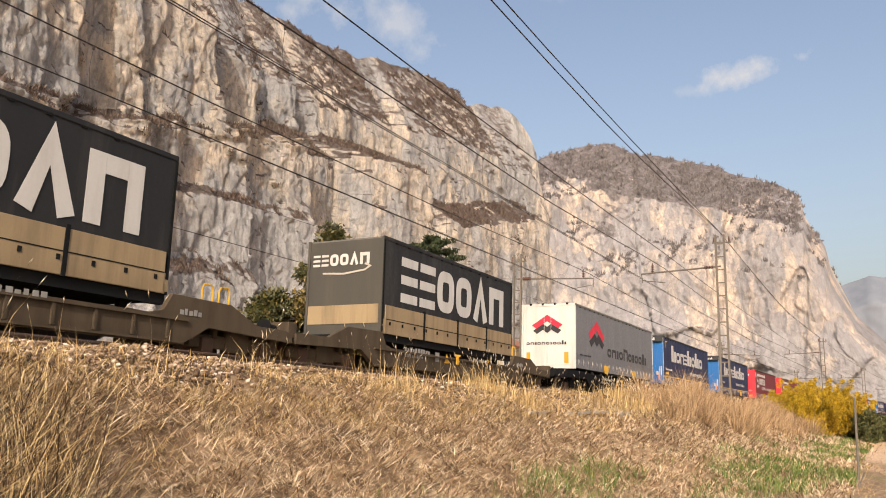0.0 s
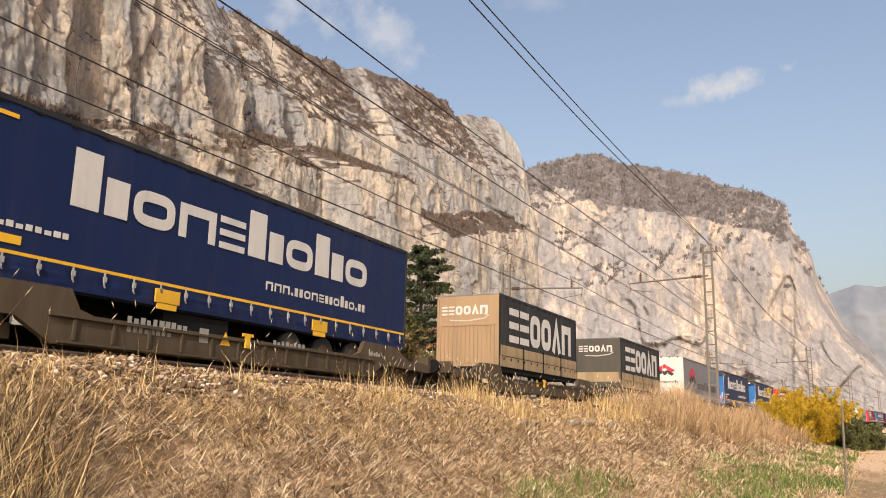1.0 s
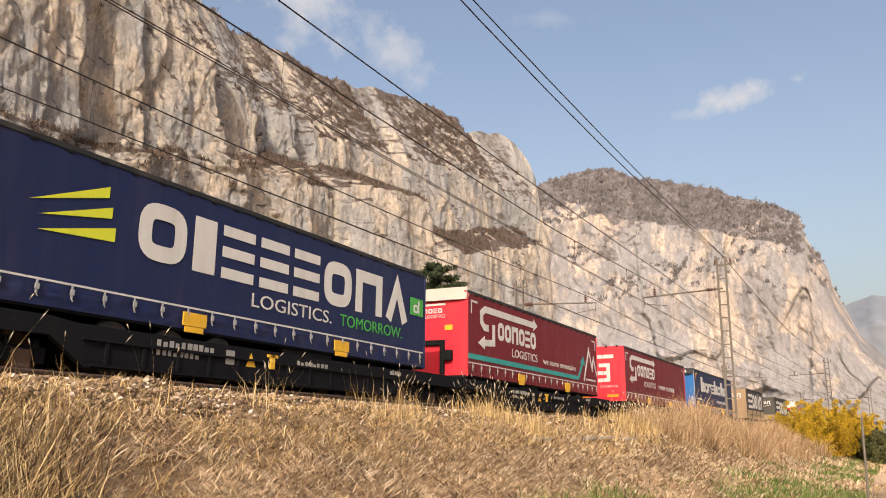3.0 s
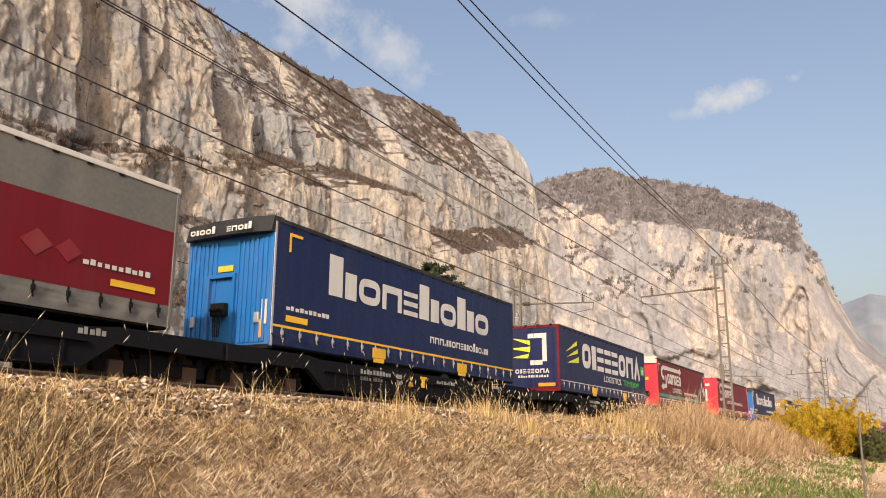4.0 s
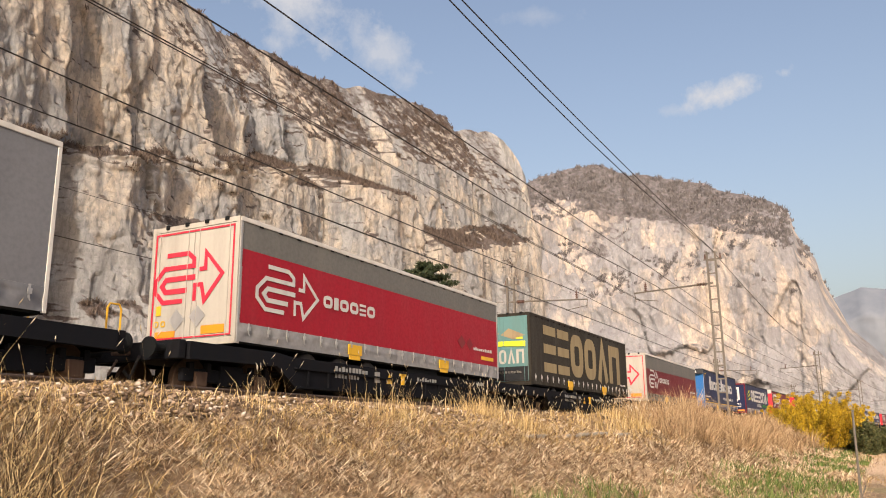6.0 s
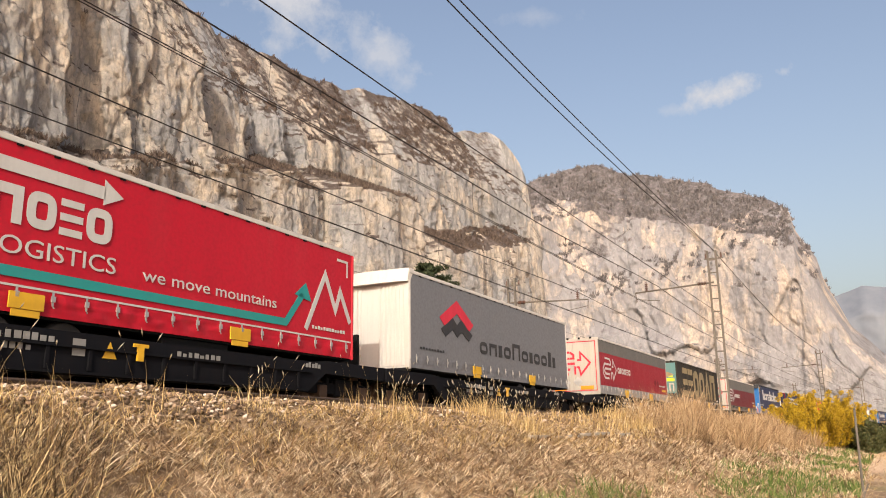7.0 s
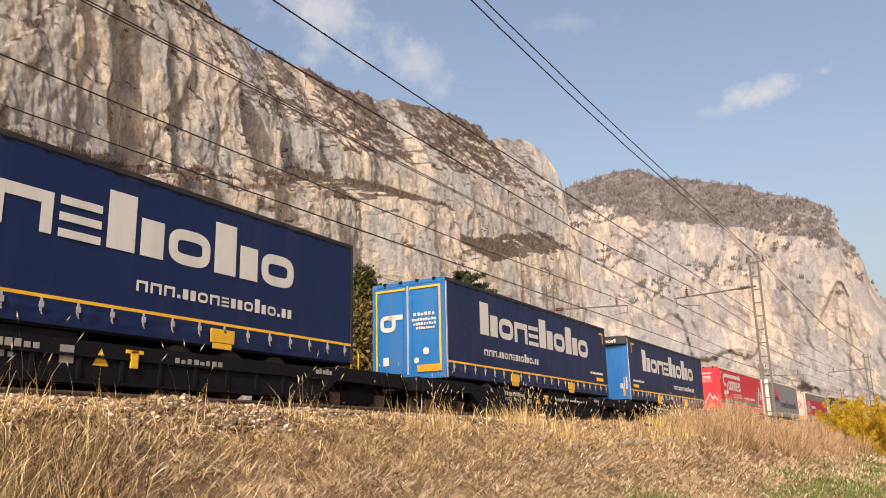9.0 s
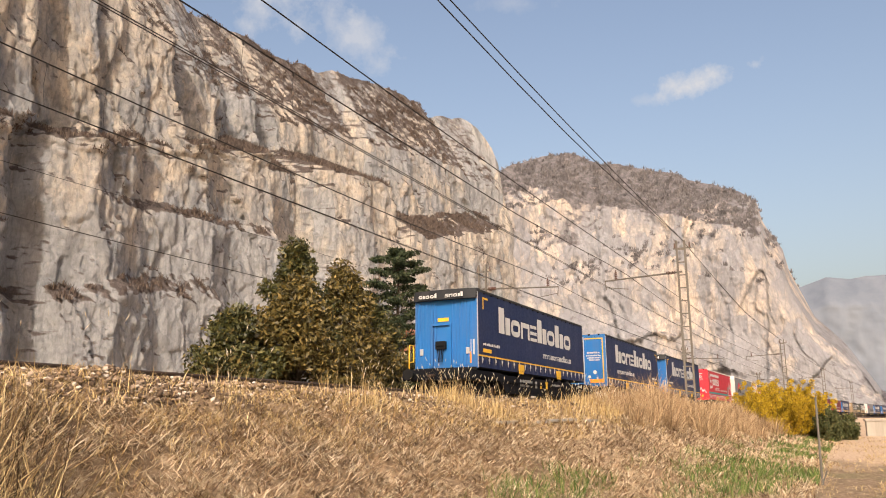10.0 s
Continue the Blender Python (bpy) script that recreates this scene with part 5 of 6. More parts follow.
TWIGS = leaf_material("dry twigs", [(0.0, (0.14, 0.085, 0.045)), (0.45, (0.40, 0.265, 0.145)), (1.0, (0.70, 0.53, 0.32))], 0.85)
LAUREL = leaf_material("evergreen leaves", [(0.0, (0.020, 0.024, 0.007)), (0.5, (0.065, 0.066, 0.017)), (0.85, (0.13, 0.112, 0.028)), (1.0, (0.21, 0.15, 0.045))], 0.5, 0.45)
OLIVE_LEAF = leaf_material("olive leaves", [(0.0, (0.035, 0.030, 0.008)), (0.5, (0.105, 0.080, 0.018)), (1.0, (0.26, 0.18, 0.05))], 0.55, 0.4)
NEEDLES = leaf_material("cedar needles", [(0.0, (0.018, 0.030, 0.014)), (0.6, (0.050, 0.068, 0.030)), (1.0, (0.095, 0.10, 0.045))], 0.7)
BLOSSOM = leaf_material("yellow leaves", [(0.0, (0.14, 0.10, 0.012)), (0.3, (0.38, 0.24, 0.012)), (0.7, (0.58, 0.38, 0.015)), (1.0, (0.70, 0.50, 0.03))], 0.7)
BUSH_GREEN = leaf_material("bush leaves", [(0.0, (0.035, 0.042, 0.015)), (0.6, (0.085, 0.095, 0.03)), (1.0, (0.17, 0.15, 0.06))], 0.65)
BARK = painted("bark", (0.10, 0.075, 0.055), 0.9, 0, 0.3)

RNG = np.random.default_rng(7)


def ground_z(x, y):
    return np.array([ground_at(float(a), float(b)) for a, b in zip(x, y)])


def curve_bend(x):
    return np.array([bend(float(a)) for a in x])


def blades(base, length, width, lean, curl, az=None):
    """Tapered bent blades as triangles. lean: tilt from upright in radians; az: where each leans."""
    n = len(base)
    az = RNG.uniform(0, 2 * np.pi, n) if az is None else az
    d = np.stack([np.cos(az), np.sin(az), np.zeros(n)], 1)
    up = np.array([0, 0, 1.0])
    dir0 = d * np.sin(lean)[:, None] + up * np.cos(lean)[:, None]
    l2 = np.minimum(lean + curl, 1.9)
    dir1 = d * np.sin(l2)[:, None] + up * np.cos(l2)[:, None]
    faz = RNG.uniform(0, 2 * np.pi, n)
    side = np.stack([np.cos(faz), np.sin(faz), np.zeros(n)], 1) * (width / 2)[:, None]
    mid = base + dir0 * (length * 0.55)[:, None]
    tip = mid + dir1 * (length * 0.45)[:, None]
    v = np.stack([base - side, base + side, mid - side * 0.75, mid + side * 0.75, tip], 1).reshape(-1, 3)
    i = np.arange(n)[:, None] * 5
    f = np.concatenate([i + [0, 1, 3], i + [0, 3, 2], i + [2, 3, 4]], 1).reshape(-1, 3)
    return v, f, tip, dir1


def stuff(name, v, f, material, label, category):
    ob = new(name, np_mesh(name, v, f))
    ob.data.materials.append(material)
    return tagged(ob, label, category, kind="stuff")


def sample_bank(n, az0, az1, u0, u1, x_max, power=1.0):
    """Spots on the bank, thinner with distance."""
    out_x, out_u = [], []
    while len(out_x) < n:
        m = 4 * n
        x = 2.0 * (x_max / 2.0) ** RNG.uniform(0, 1, m) if power else RNG.uniform(2, x_max, m)
        u = RNG.uniform(u0, u1, m)
        y = u - KAPPA * x * x / 2
        a = np.degrees(np.arctan2(y, x))
        ok = (a > az0) & (a < az1)
        out_x += list(x[ok])
        out_u += list(u[ok])
    x, u = np.array(out_x[:n]), np.array(out_u[:n])
    y = u - KAPPA * x * x / 2
    return x, y, u


def build_grass():
    # mown dry grass over the whole bank: tussocks whose blades droop downhill together
    cx, cy, cu = sample_bank(23000, -9, 66, 0.6, 5.9, 95)
    k = 12
    thin = np.interp(cx, [20, 34], [0.0, 1.0]) * (cu < 2.6) * 0.75
    stay = RNG.uniform(0, 1, len(cx)) > thin
    cx, cy, cu = cx[stay], cy[stay], cu[stay]
    cr = np.hypot(cx, cy)
    reach = np.interp(cr, [4, 12, 40], [0.06, 0.10, 0.30])
    x = (cx[:, None] + RNG.normal(0, 1, (len(cx), k)) * reach[:, None]).ravel()
    y = (cy[:, None] + RNG.normal(0, 1, (len(cx), k)) * reach[:, None]).ravel()
    u = y + curve_bend(x)
    r = np.hypot(x, y)
    way = np.repeat(-np.pi / 2 + RNG.normal(0, 1.9, len(cx)), k) + RNG.normal(0, 0.7, len(x))
    tall = np.repeat(RNG.uniform(0.08, 0.24, len(cx)) * np.interp(cu, [0, 4.8, 5.9], [1.0, 0.9, 0.6]), k)
    lie = np.repeat(RNG.uniform(0.75, 1.5, len(cx)), k)
    v, f, _, _ = blades(np.stack([x, y, ground_z(x, y) - 0.01], 1), tall * RNG.uniform(0.6, 1.3, len(x)) * np.interp(r, [8, 25], [1.0, 1.45]), np.maximum(0.0048, 0.00105 * r) * RNG.uniform(0.5, 1.5, len(x)), np.clip(lie + RNG.normal(0, 0.2, len(x)), 0.1, 1.5), RNG.uniform(0.2, 1.0, len(x)), way)
    stuff("dry_grass", v, f, MATTED, "mown dry grass matted over the railway bank", "grass")

    # fine litter between the tussocks
    x, y, u = sample_bank(42000, -9, 66, 0.6, 6.1, 70)
    stay = RNG.uniform(0, 1, len(x)) > np.interp(x, [20, 34], [0.0, 1.0]) * (u < 2.6) * 0.8
    x, y = x[stay], y[stay]
    r = np.hypot(x, y)
    v, f, _, _ = blades(np.stack([x, y, ground_z(x, y)], 1), RNG.uniform(0.05, 0.20, len(x)), np.maximum(0.003, 0.0009 * r) * RNG.uniform(0.6, 1.4, len(x)), RNG.uniform(1.0, 1.56, len(x)), RNG.uniform(0.0, 0.3, len(x)))
    stuff("grass_litter", v, f, MATTED, "cut dry grass stems lying on the bank", "grass")

    # loose hay close by
    x, y, u = sample_bank(60000, 12, 66, 2.4, 5.7, 16)
    lump = np.array([noise.noise(Vector((a * 2.2, b * 2.2, 14.0))) for a, b in zip(x, y)])
    stay = lump > RNG.uniform(-0.7, 0.35, len(x))
    x, y, lump = x[stay], y[stay], lump[stay]
    r = np.hypot(x, y)
    v, f, _, _ = blades(np.stack([x, y, ground_z(x, y) + 0.05 * np.clip(lump, -0.2, 1)], 1), RNG.uniform(0.07, 0.24, len(x)), np.maximum(0.0045, 0.0011 * r) * RNG.uniform(0.6, 1.5, len(x)), RNG.uniform(0.8, 1.6, len(x)), RNG.uniform(-0.3, 0.9, len(x)))
    stuff("loose_hay", v, f, MATTED, "loose tangled hay lying on the near bank", "grass")

    # thin grass on the flat land beside the bank
    x, y, u = sample_bank(16000, -16, 40, -5.0, 0.6, 70)
    t = np.array([noise.noise(Vector((a * 0.22, b * 0.8, 61.0))) for a, b in zip(x, y)])
    keep = t + 0.35 > RNG.uniform(0, 0.9, len(x))
    x, y = x[keep], y[keep]
    r = np.hypot(x, y)
    v, f, _, _ = blades(np.stack([x, y, ground_z(x, y) - 0.01], 1), RNG.uniform(0.06, 0.2, len(x)), np.maximum(0.003, 0.0007 * r), RNG.uniform(0.3, 1.4, len(x)), RNG.uniform(0.1, 0.8, len(x)))
    stuff("field_grass", v, f, STRAW, "thin dry grass on the flat land below the bank", "grass")

    # green grass low on the bank
    x, y, u = sample_bank(60000, -6, 45, 0.4, 4.3, 60)
    g = np.array([noise.noise(Vector((a * 0.23, b * 0.45, 11.0))) + 0.5 * noise.noise(Vector((a * 0.7, b * 0.9, 2.0))) for a, b in zip(x, y)])
    low = np.clip((3.9 - u) / 1.5, 0, 1)
    keep = (g * 0.9 + 0.15 > RNG.uniform(0, 0.7, len(x))) & (low > RNG.uniform(0, 1, len(x)))
    spot = (np.hypot((x - 22) / 8.0, (u - 2.0) / 1.1) < RNG.uniform(0.1, 1.15, len(x)))
    spot |= (np.hypot((x - 11.2) / 2.6, (u - 3.45) / 0.4) < RNG.uniform(0.1, 1.3, len(x)))
    keep |= spot
    x, y = x[keep], y[keep]
    r = np.hypot(x, y)
    v, f, _, _ = blades(np.stack([x, y, ground_z(x, y) - 0.01], 1), RNG.uniform(0.10, 0.32, len(x)), np.maximum(0.005, 0.0011 * r), RNG.uniform(0.1, 0.8, len(x)), RNG.uniform(0.1, 0.7, len(x)))
    stuff("green_grass", v, f, GREEN_GRASS, "patches of green grass at the foot of the bank", "grass")

    # tall dry grass close by
    x, y, u = sample_bank(7800, 40, 70, 3.4, 5.5, 7.0)
    t = np.array([noise.noise(Vector((a * 0.8, b * 0.8, 21.0))) for a, b in zip(x, y)])
    az = np.degrees(np.arctan2(y, x))
    keep = (np.clip((az - 48) / 5, 0, 1) * (0.65 + 0.7 * t)) > RNG.uniform(0, 0.65, len(x))
    x, y = x[keep], y[keep]
    v, f, tip, d = blades(np.stack([x, y, ground_z(x, y) - 0.03], 1), RNG.uniform(0.35, 1.15, len(x)) * np.interp(y, [3.4, 4.6, 5.4], [1.0, 0.85, 0.45]), RNG.uniform(0.004, 0.010, len(x)), RNG.uniform(0.03, 1.2, len(x)), RNG.uniform(0.0, 1.0, len(x)))
    stuff("tall_grass", v, f, SHADED_STEM, "tall dry straw-coloured grass tangled on the bank", "grass")

    # pale tufts and stalks along the crest
    cx = np.concatenate([RNG.uniform(5, 70, 46), RNG.normal(14.2, 0.5, 18), RNG.normal(22.5, 1.5, 14), RNG.normal(29, 1.2, 3), RNG.normal(9.6, 0.3, 5), RNG.normal(3.9, 0.4, 4), RNG.normal(7.2, 1.0, 2), RNG.uniform(18, 34, 8)])
    cu = RNG.uniform(5.3, 6.7, len(cx))
    k = 26
    x = (cx[:, None] + RNG.normal(0, 0.22, (len(cx), k))).ravel()
    u = (cu[:, None] + RNG.normal(0, 0.14, (len(cx), k))).ravel()
    y = u - KAPPA * x * x / 2
    z = ground_z(x, y)
    v, f, _, _ = blades(np.stack([x, y, z - 0.02], 1), RNG.uniform(0.22, 0.50, len(x)), np.maximum(0.006, 0.0007 * x), RNG.uniform(0.0, 0.45, len(x)), RNG.uniform(0, 0.6, len(x)))
    stuff("grass_tufts", v, f, STRAW, "pale dry grass tufts beside the ballast", "grass")
    pick = RNG.uniform(0, 1, len(x)) < np.where(x < 12, 0.22, 0.17)
    xs, ys, zs = x[pick], y[pick], z[pick]
    lean = RNG.uniform(0.05, 0.5, len(xs))
    v, f, tip, d = blades(np.stack([xs, ys, zs - 0.02], 1), RNG.uniform(0.45, 0.85, len(xs)), np.maximum(0.004, 0.0005 * xs), lean, RNG.uniform(0.1, 0.5, len(xs)))
    stuff("grass_stalks", v, f, STRAW, "thin dry grass stalks along the ballast edge", "grass")
    n = len(tip)
    size = np.maximum(0.007, 0.0006 * xs)
    ring = [np.array([math.cos(a), math.sin(a), 0]) for a in (0, 2.094, 4.189)]
    hl = RNG.uniform(0.06, 0.11, n)
    pts = [tip - d * 0.01] + [tip + d * (hl * 0.45)[:, None] + q * size[:, None] for q in ring] + [tip + d * hl[:, None]]
    v = np.stack(pts, 1).reshape(-1, 3)
    i = np.arange(n)[:, None] * 5
    f = np.concatenate([i + q for q in ([0, 2, 1], [0, 3, 2], [0, 1, 3], [4, 1, 2], [4, 2, 3], [4, 3, 1])], 1).reshape(-1, 3)
    stuff("seed_heads", v, f, SEEDS, "fluffy pale seed heads on grass stalks", "grass")

    # short straw growing through the ballast shoulder
    x, y, u = sample_bank(72000, -4, 68, 4.7, 7.15, 80)
    t = np.array([noise.noise(Vector((a * 0.7, b * 1.6, 51.0))) + 0.6 * noise.noise(Vector((a * 2.6, b * 3.0, 5.0))) for a, b in zip(x, y)])
    keep = t * 1.3 + np.interp(u, [4.7, 5.2, 6.2, 7.15], [0.1, 0.8, 0.6, -0.1]) > RNG.uniform(0, 0.8, len(x))
    keep &= (np.degrees(np.arctan2(y, x)) < 47.5) | (u > 5.4)
    x, y = x[keep], y[keep]
    r = np.hypot(x, y)
    v, f, _, _ = blades(np.stack([x, y, ground_z(x, y) - 0.01], 1), RNG.uniform(0.06, 0.20, len(x)), np.maximum(0.004, 0.0010 * r) * RNG.uniform(0.7, 1.3, len(x)), RNG.uniform(0.3, 1.5, len(x)), RNG.uniform(0.1, 0.8, len(x)))
    stuff("ballast_grass", v, f, STRAW, "short pale straw growing through the ballast shoulder", "grass")

    # brown scrub farther along the crest, in rounded clumps
    m = 150
    cx = np.concatenate([RNG.uniform(24, 34, 55), RNG.uniform(33, 62, m - 55)])
    cu = np.interp(cx, [24, 30, 40, 62], [6.0, 5.4, 5.0, 4.6]) + RNG.normal(0, 0.75, m) * np.interp(cx, [24, 34, 62], [0.6, 1.0, 1.3])
    high = np.interp(cx, [24, 27, 33, 38, 48, 58, 62], [0.4, 1.3, 1.5, 0.85, 1.2, 1.0, 0.5]) * RNG.uniform(0.65, 1.2, m)
    k = 240
    way = RNG.uniform(0, 2 * np.pi, (m, k))
    x = (cx[:, None] + np.cos(way) * np.abs(RNG.normal(0, 0.22, (m, k)))).ravel()
    u = (cu[:, None] + np.sin(way) * np.abs(RNG.normal(0, 0.22, (m, k)))).ravel()
    y = u - curve_bend(x)
    lean = np.abs(RNG.normal(0, 0.75, m * k))
    L = np.repeat(high, k) * RNG.uniform(0.45, 1.1, m * k) * (1 - 0.25 * np.minimum(lean, 1.2))
    v, f, _, _ = blades(np.stack([x, y, ground_z(x, y) - 0.03], 1), L, np.maximum(0.010, 0.0005 * x) * RNG.uniform(0.6, 1.5, m * k), lean, RNG.uniform(0.1, 1.0, m * k), way.ravel())
    stuff("dry_scrub", v, f, TWIGS, "rounded clumps of brown dry scrub on the crest of the bank", "shrub")


build_grass()


def leaf_cloud(centres, radii, per, size, squash=0.8, droop=0.3):
    """Small two-triangle leaves spread over clumps."""
    n = len(centres) * per
    c = np.repeat(centres, per, 0)
    r = np.repeat(radii, per)
    d = RNG.normal(0, 1, (n, 3))
    d /= np.linalg.norm(d, axis=1)[:, None]
    p = c + d * (r * RNG.uniform(0.45, 1.05, n))[:, None] * np.array([1, 1, squash])
    a = RNG.normal(0, 1, (n, 3)) + d * 0.8
    a /= np.linalg.norm(a, axis=1)[:, None]
    b = np.cross(a, RNG.normal(0, 1, (n, 3)))
    b /= np.linalg.norm(b, axis=1)[:, None]
    s = size * RNG.uniform(0.6, 1.3, n)[:, None]
    v = np.stack([p - a * s, p + b * s * 0.42, p + a * s, p - b * s * 0.42], 1).reshape(-1, 3)
    i = np.arange(n)[:, None] * 4
    return v, np.concatenate([i + [0, 1, 2], i + [0, 2, 3]], 1).reshape(-1, 3)


def limb_tree(name, x, y, height, spread, leaf, leaf_size, label, clumps, per, lowest=0.12, seed=1, category="tree"):
    rnd = np.random.default_rng(seed)
    z0 = ground_at(x, y) - 0.05
    root = tagged(new(name), label, category)
    root.location = (x, y, z0)
    bm = bmesh.new()
    rod(bm, (0, 0, 0), (0.05, 0.02, height * 0.45), 0.035 * height * 0.6, 0.02 * height * 0.5, 9)
    rod(bm, (0.05, 0.02, height * 0.44), (0.0, 0.08, height * 0.88), 0.02 * height * 0.5, 0.02, 7)
    cs, rs = [], []
    for k in range(clumps):
        t = lowest + (1 - lowest) * rnd.uniform(0, 1) ** 0.85
        wide = spread * (math.sin(math.pi * min(1, 0.22 + 0.80 * t)) ** 0.8) * rnd.uniform(0.35, 1.0)
        a = rnd.uniform(0, 2 * math.pi)
        p = (math.cos(a) * wide, math.sin(a) * wide, height * t * rnd.uniform(0.94, 1.0))
        cs.append(p)
        rs.append(spread * rnd.uniform(0.16, 0.30))
        if k % 3 == 0:
            rod(bm, (0.02, 0.02, max(0.2, p[2] - 0.5 * wide - 0.3)), p, 0.035, 0.008, 5)
    part("trunk", bm, BARK, root)
    v, f = leaf_cloud(np.array(cs), np.array(rs), per, leaf_size)
    part("crown", np_mesh("crown", v, f), leaf, root)
    return root


limb_tree("evergreen_tree", 25.0, 20.2, 5.0, 2.3, LAUREL, 0.12, "dense dark evergreen tree behind the tracks", 110, 130, 0.03, 3)
limb_tree("evergreen_tree", 29.4, 20.6, 8.7, 2.4, LAUREL, 0.12, "tall evergreen tree with loose feathery top behind the tracks", 120, 130, 0.04, 5)
limb_tree("olive_tree", 27.3, 18.9, 6.4, 2.6, OLIVE_LEAF, 0.12, "bushy olive-brown tree behind the tracks", 130, 130, 0.02, 8)
limb_tree("olive_tree", 32.6, 20.2, 8.0, 2.9, OLIVE_LEAF, 0.12, "bushy olive-brown tree behind the tracks", 140, 130, 0.03, 9)
limb_tree("evergreen_tree", 35.8, 20.6, 6.6, 2.9, LAUREL, 0.12, "dense dark evergreen tree behind the tracks", 140, 130, 0.02, 12)


def cedar(x, y, height):
    rnd = np.random.default_rng(21)
    z0 = ground_at(x, y) - 0.05
    root = tagged(new("cedar_tree"), "dark cedar with spreading flat branches", "tree")
    root.location = (x, y, z0)
    bm = rod(bmesh.new(), (0, 0, 0), (0.1, 0, height * 0.98), 0.24, 0.03, 9)
    cs, rs = [], []
    for k in range(52):
        t = 0.14 + 0.86 * k / 51
        a = k * 2.4 + rnd.uniform(-0.4, 0.4)
        reach = 3.2 * (1 - t) ** 0.42 + 0.5
        reach *= rnd.uniform(0.65, 1.1)
        z = height * t
        end = Vector((math.cos(a) * reach, math.sin(a) * reach, z + 0.12 * reach))
        rod(bm, (0, 0, z), end, 0.045, 0.01, 5)
        for q in np.linspace(0.3, 1.0, 5):
            cs.append((end.x * q + rnd.normal(0, 0.16), end.y * q + rnd.normal(0, 0.10), z + (end.z - z) * q))
            rs.append(0.42 + 0.16 * (1 - q))
    part("trunk", bm, BARK, root)
    v, f = leaf_cloud(np.array(cs), np.array(rs), 110, 0.095, 0.45)
    part("crown", np_mesh("crown", v, f), NEEDLES, root)


cedar(42.0, 22.2, 10.6)


def bush(name, x, y, rx, ry, height, leaf, size, label, stems, per, seed):
    """Arching stems, each with sprays of leaves along it."""
    rnd = np.random.default_rng(seed)
    z0 = ground_at(x, y) - 0.05
    root = tagged(new(name), label, "shrub")
    root.location = (x, y, z0)
    bm = bmesh.new()
    cs, rs = [], []
    for k in range(stems):
        a, q = rnd.uniform(0, 2 * math.pi), math.sqrt(rnd.uniform(0, 1))
        bx, by = math.cos(a) * q * rx * 0.75, math.sin(a) * q * ry * 0.6
        top = height * (1 - 0.45 * q * q) * rnd.uniform(0.55, 1.12)
        ex, ey = bx + math.cos(a) * rx * 0.25 * rnd.uniform(0.2, 1.3), by + math.sin(a) * ry * 0.5 * rnd.uniform(0.2, 1.3)
        mid = ((bx * 0.6 + ex * 0.4), (by * 0.6 + ey * 0.4), top * 0.62)
        rod(bm, (bx, by, 0), mid, 0.018, 0.012, 5)
        rod(bm, mid, (ex, ey, top), 0.012, 0.004, 5)
        for t in np.linspace(0.12, 1.0, 7):
            u = min(1, t / 0.6)
            w = max(0, (t - 0.6) / 0.4)
            px = (bx + (mid[0] - bx) * u) + (ex - mid[0]) * w
            py = (by + (mid[1] - by) * u) + (ey - mid[1]) * w
            pz = mid[2] * u + (top - mid[2]) * w
            cs.append((px + rnd.normal(0, 0.08), py + rnd.normal(0, 0.08), pz))
            rs.append(rnd.uniform(0.20, 0.42) * (1.15 - 0.6 * t))
    part("stem", bm, BARK, root)
    v, f = leaf_cloud(np.array(cs), np.array(rs), per, size, 1.0)
    part("foliage", np_mesh("foliage", v, f), leaf, root)


bush("yellow_bush", 63.0, 2.7, 12.0, 3.2, 3.2, BLOSSOM, 0.055, "broad bush with bright yellow autumn leaves on the bank", 280, 110, 41)
bush("green_bush", 59.0, 0.0, 3.6, 1.0, 2.1, BUSH_GREEN, 0.09, "low dull green bush beside the yellow one", 70, 40, 42)
bush("green_bush", 63.0, -1.1, 2.8, 0.9, 1.7, BUSH_GREEN, 0.09, "low dull green bush beside the yellow one", 50, 40, 43)
bush("green_bush", 66.0, 1.9, 8.0, 1.2, 1.5, BUSH_GREEN, 0.10, "dark undergrowth at the foot of the yellow bush", 90, 40, 44)



def hillside_woods(crag_name, count, least, lowest, height, leaf, label):
    """Leafless trees as sprays of twigs wherever the mountain is flat enough to hold them."""
    g = CRAGS[crag_name]
    du, dv = np.gradient(g, axis=0), np.gradient(g, axis=1)
    n = np.cross(du, dv)
    flatness = np.abs(n[..., 2]) / np.maximum(np.linalg.norm(n, axis=2), 1e-6)
    for axis in (0, 1):
        flatness = (flatness + np.roll(flatness, 1, axis) + np.roll(flatness, -1, axis)) / 3
    az = np.degrees(np.arctan2(g[..., 1], g[..., 0]))
    area = np.linalg.norm(n, axis=2)
    ok = (flatness > least) & (az < 62) & (az > -4) & (g[..., 2] > lowest)
    i, j = np.nonzero(ok)
    w = area[i, j] / area[i, j].sum()
    pick = RNG.choice(len(i), count, p=w)
    p = g[i[pick], j[pick]]
    clump = np.array([noise.noise(Vector((a * 0.03, b * 0.03, c * 0.03))) for a, b, c in p])
    p = p[clump > RNG.uniform(-0.55, 0.25, count)]
    h = height * RNG.uniform(0.5, 1.3, len(p))
    k = 9
    base = np.repeat(p, k, 0) + RNG.normal(0, 0.22 * height, (len(p) * k, 3)) * np.array([1, 1, 0.15])
    v, f, _, _ = blades(base, np.repeat(h, k) * RNG.uniform(0.6, 1.1, len(base)), np.repeat(h, k) * RNG.uniform(0.10, 0.26, len(base)), np.abs(RNG.normal(0, 0.5, len(base))), RNG.uniform(0, 0.8, len(base)))
    stuff("hillside_woods", v, f, leaf, label, "woodland")


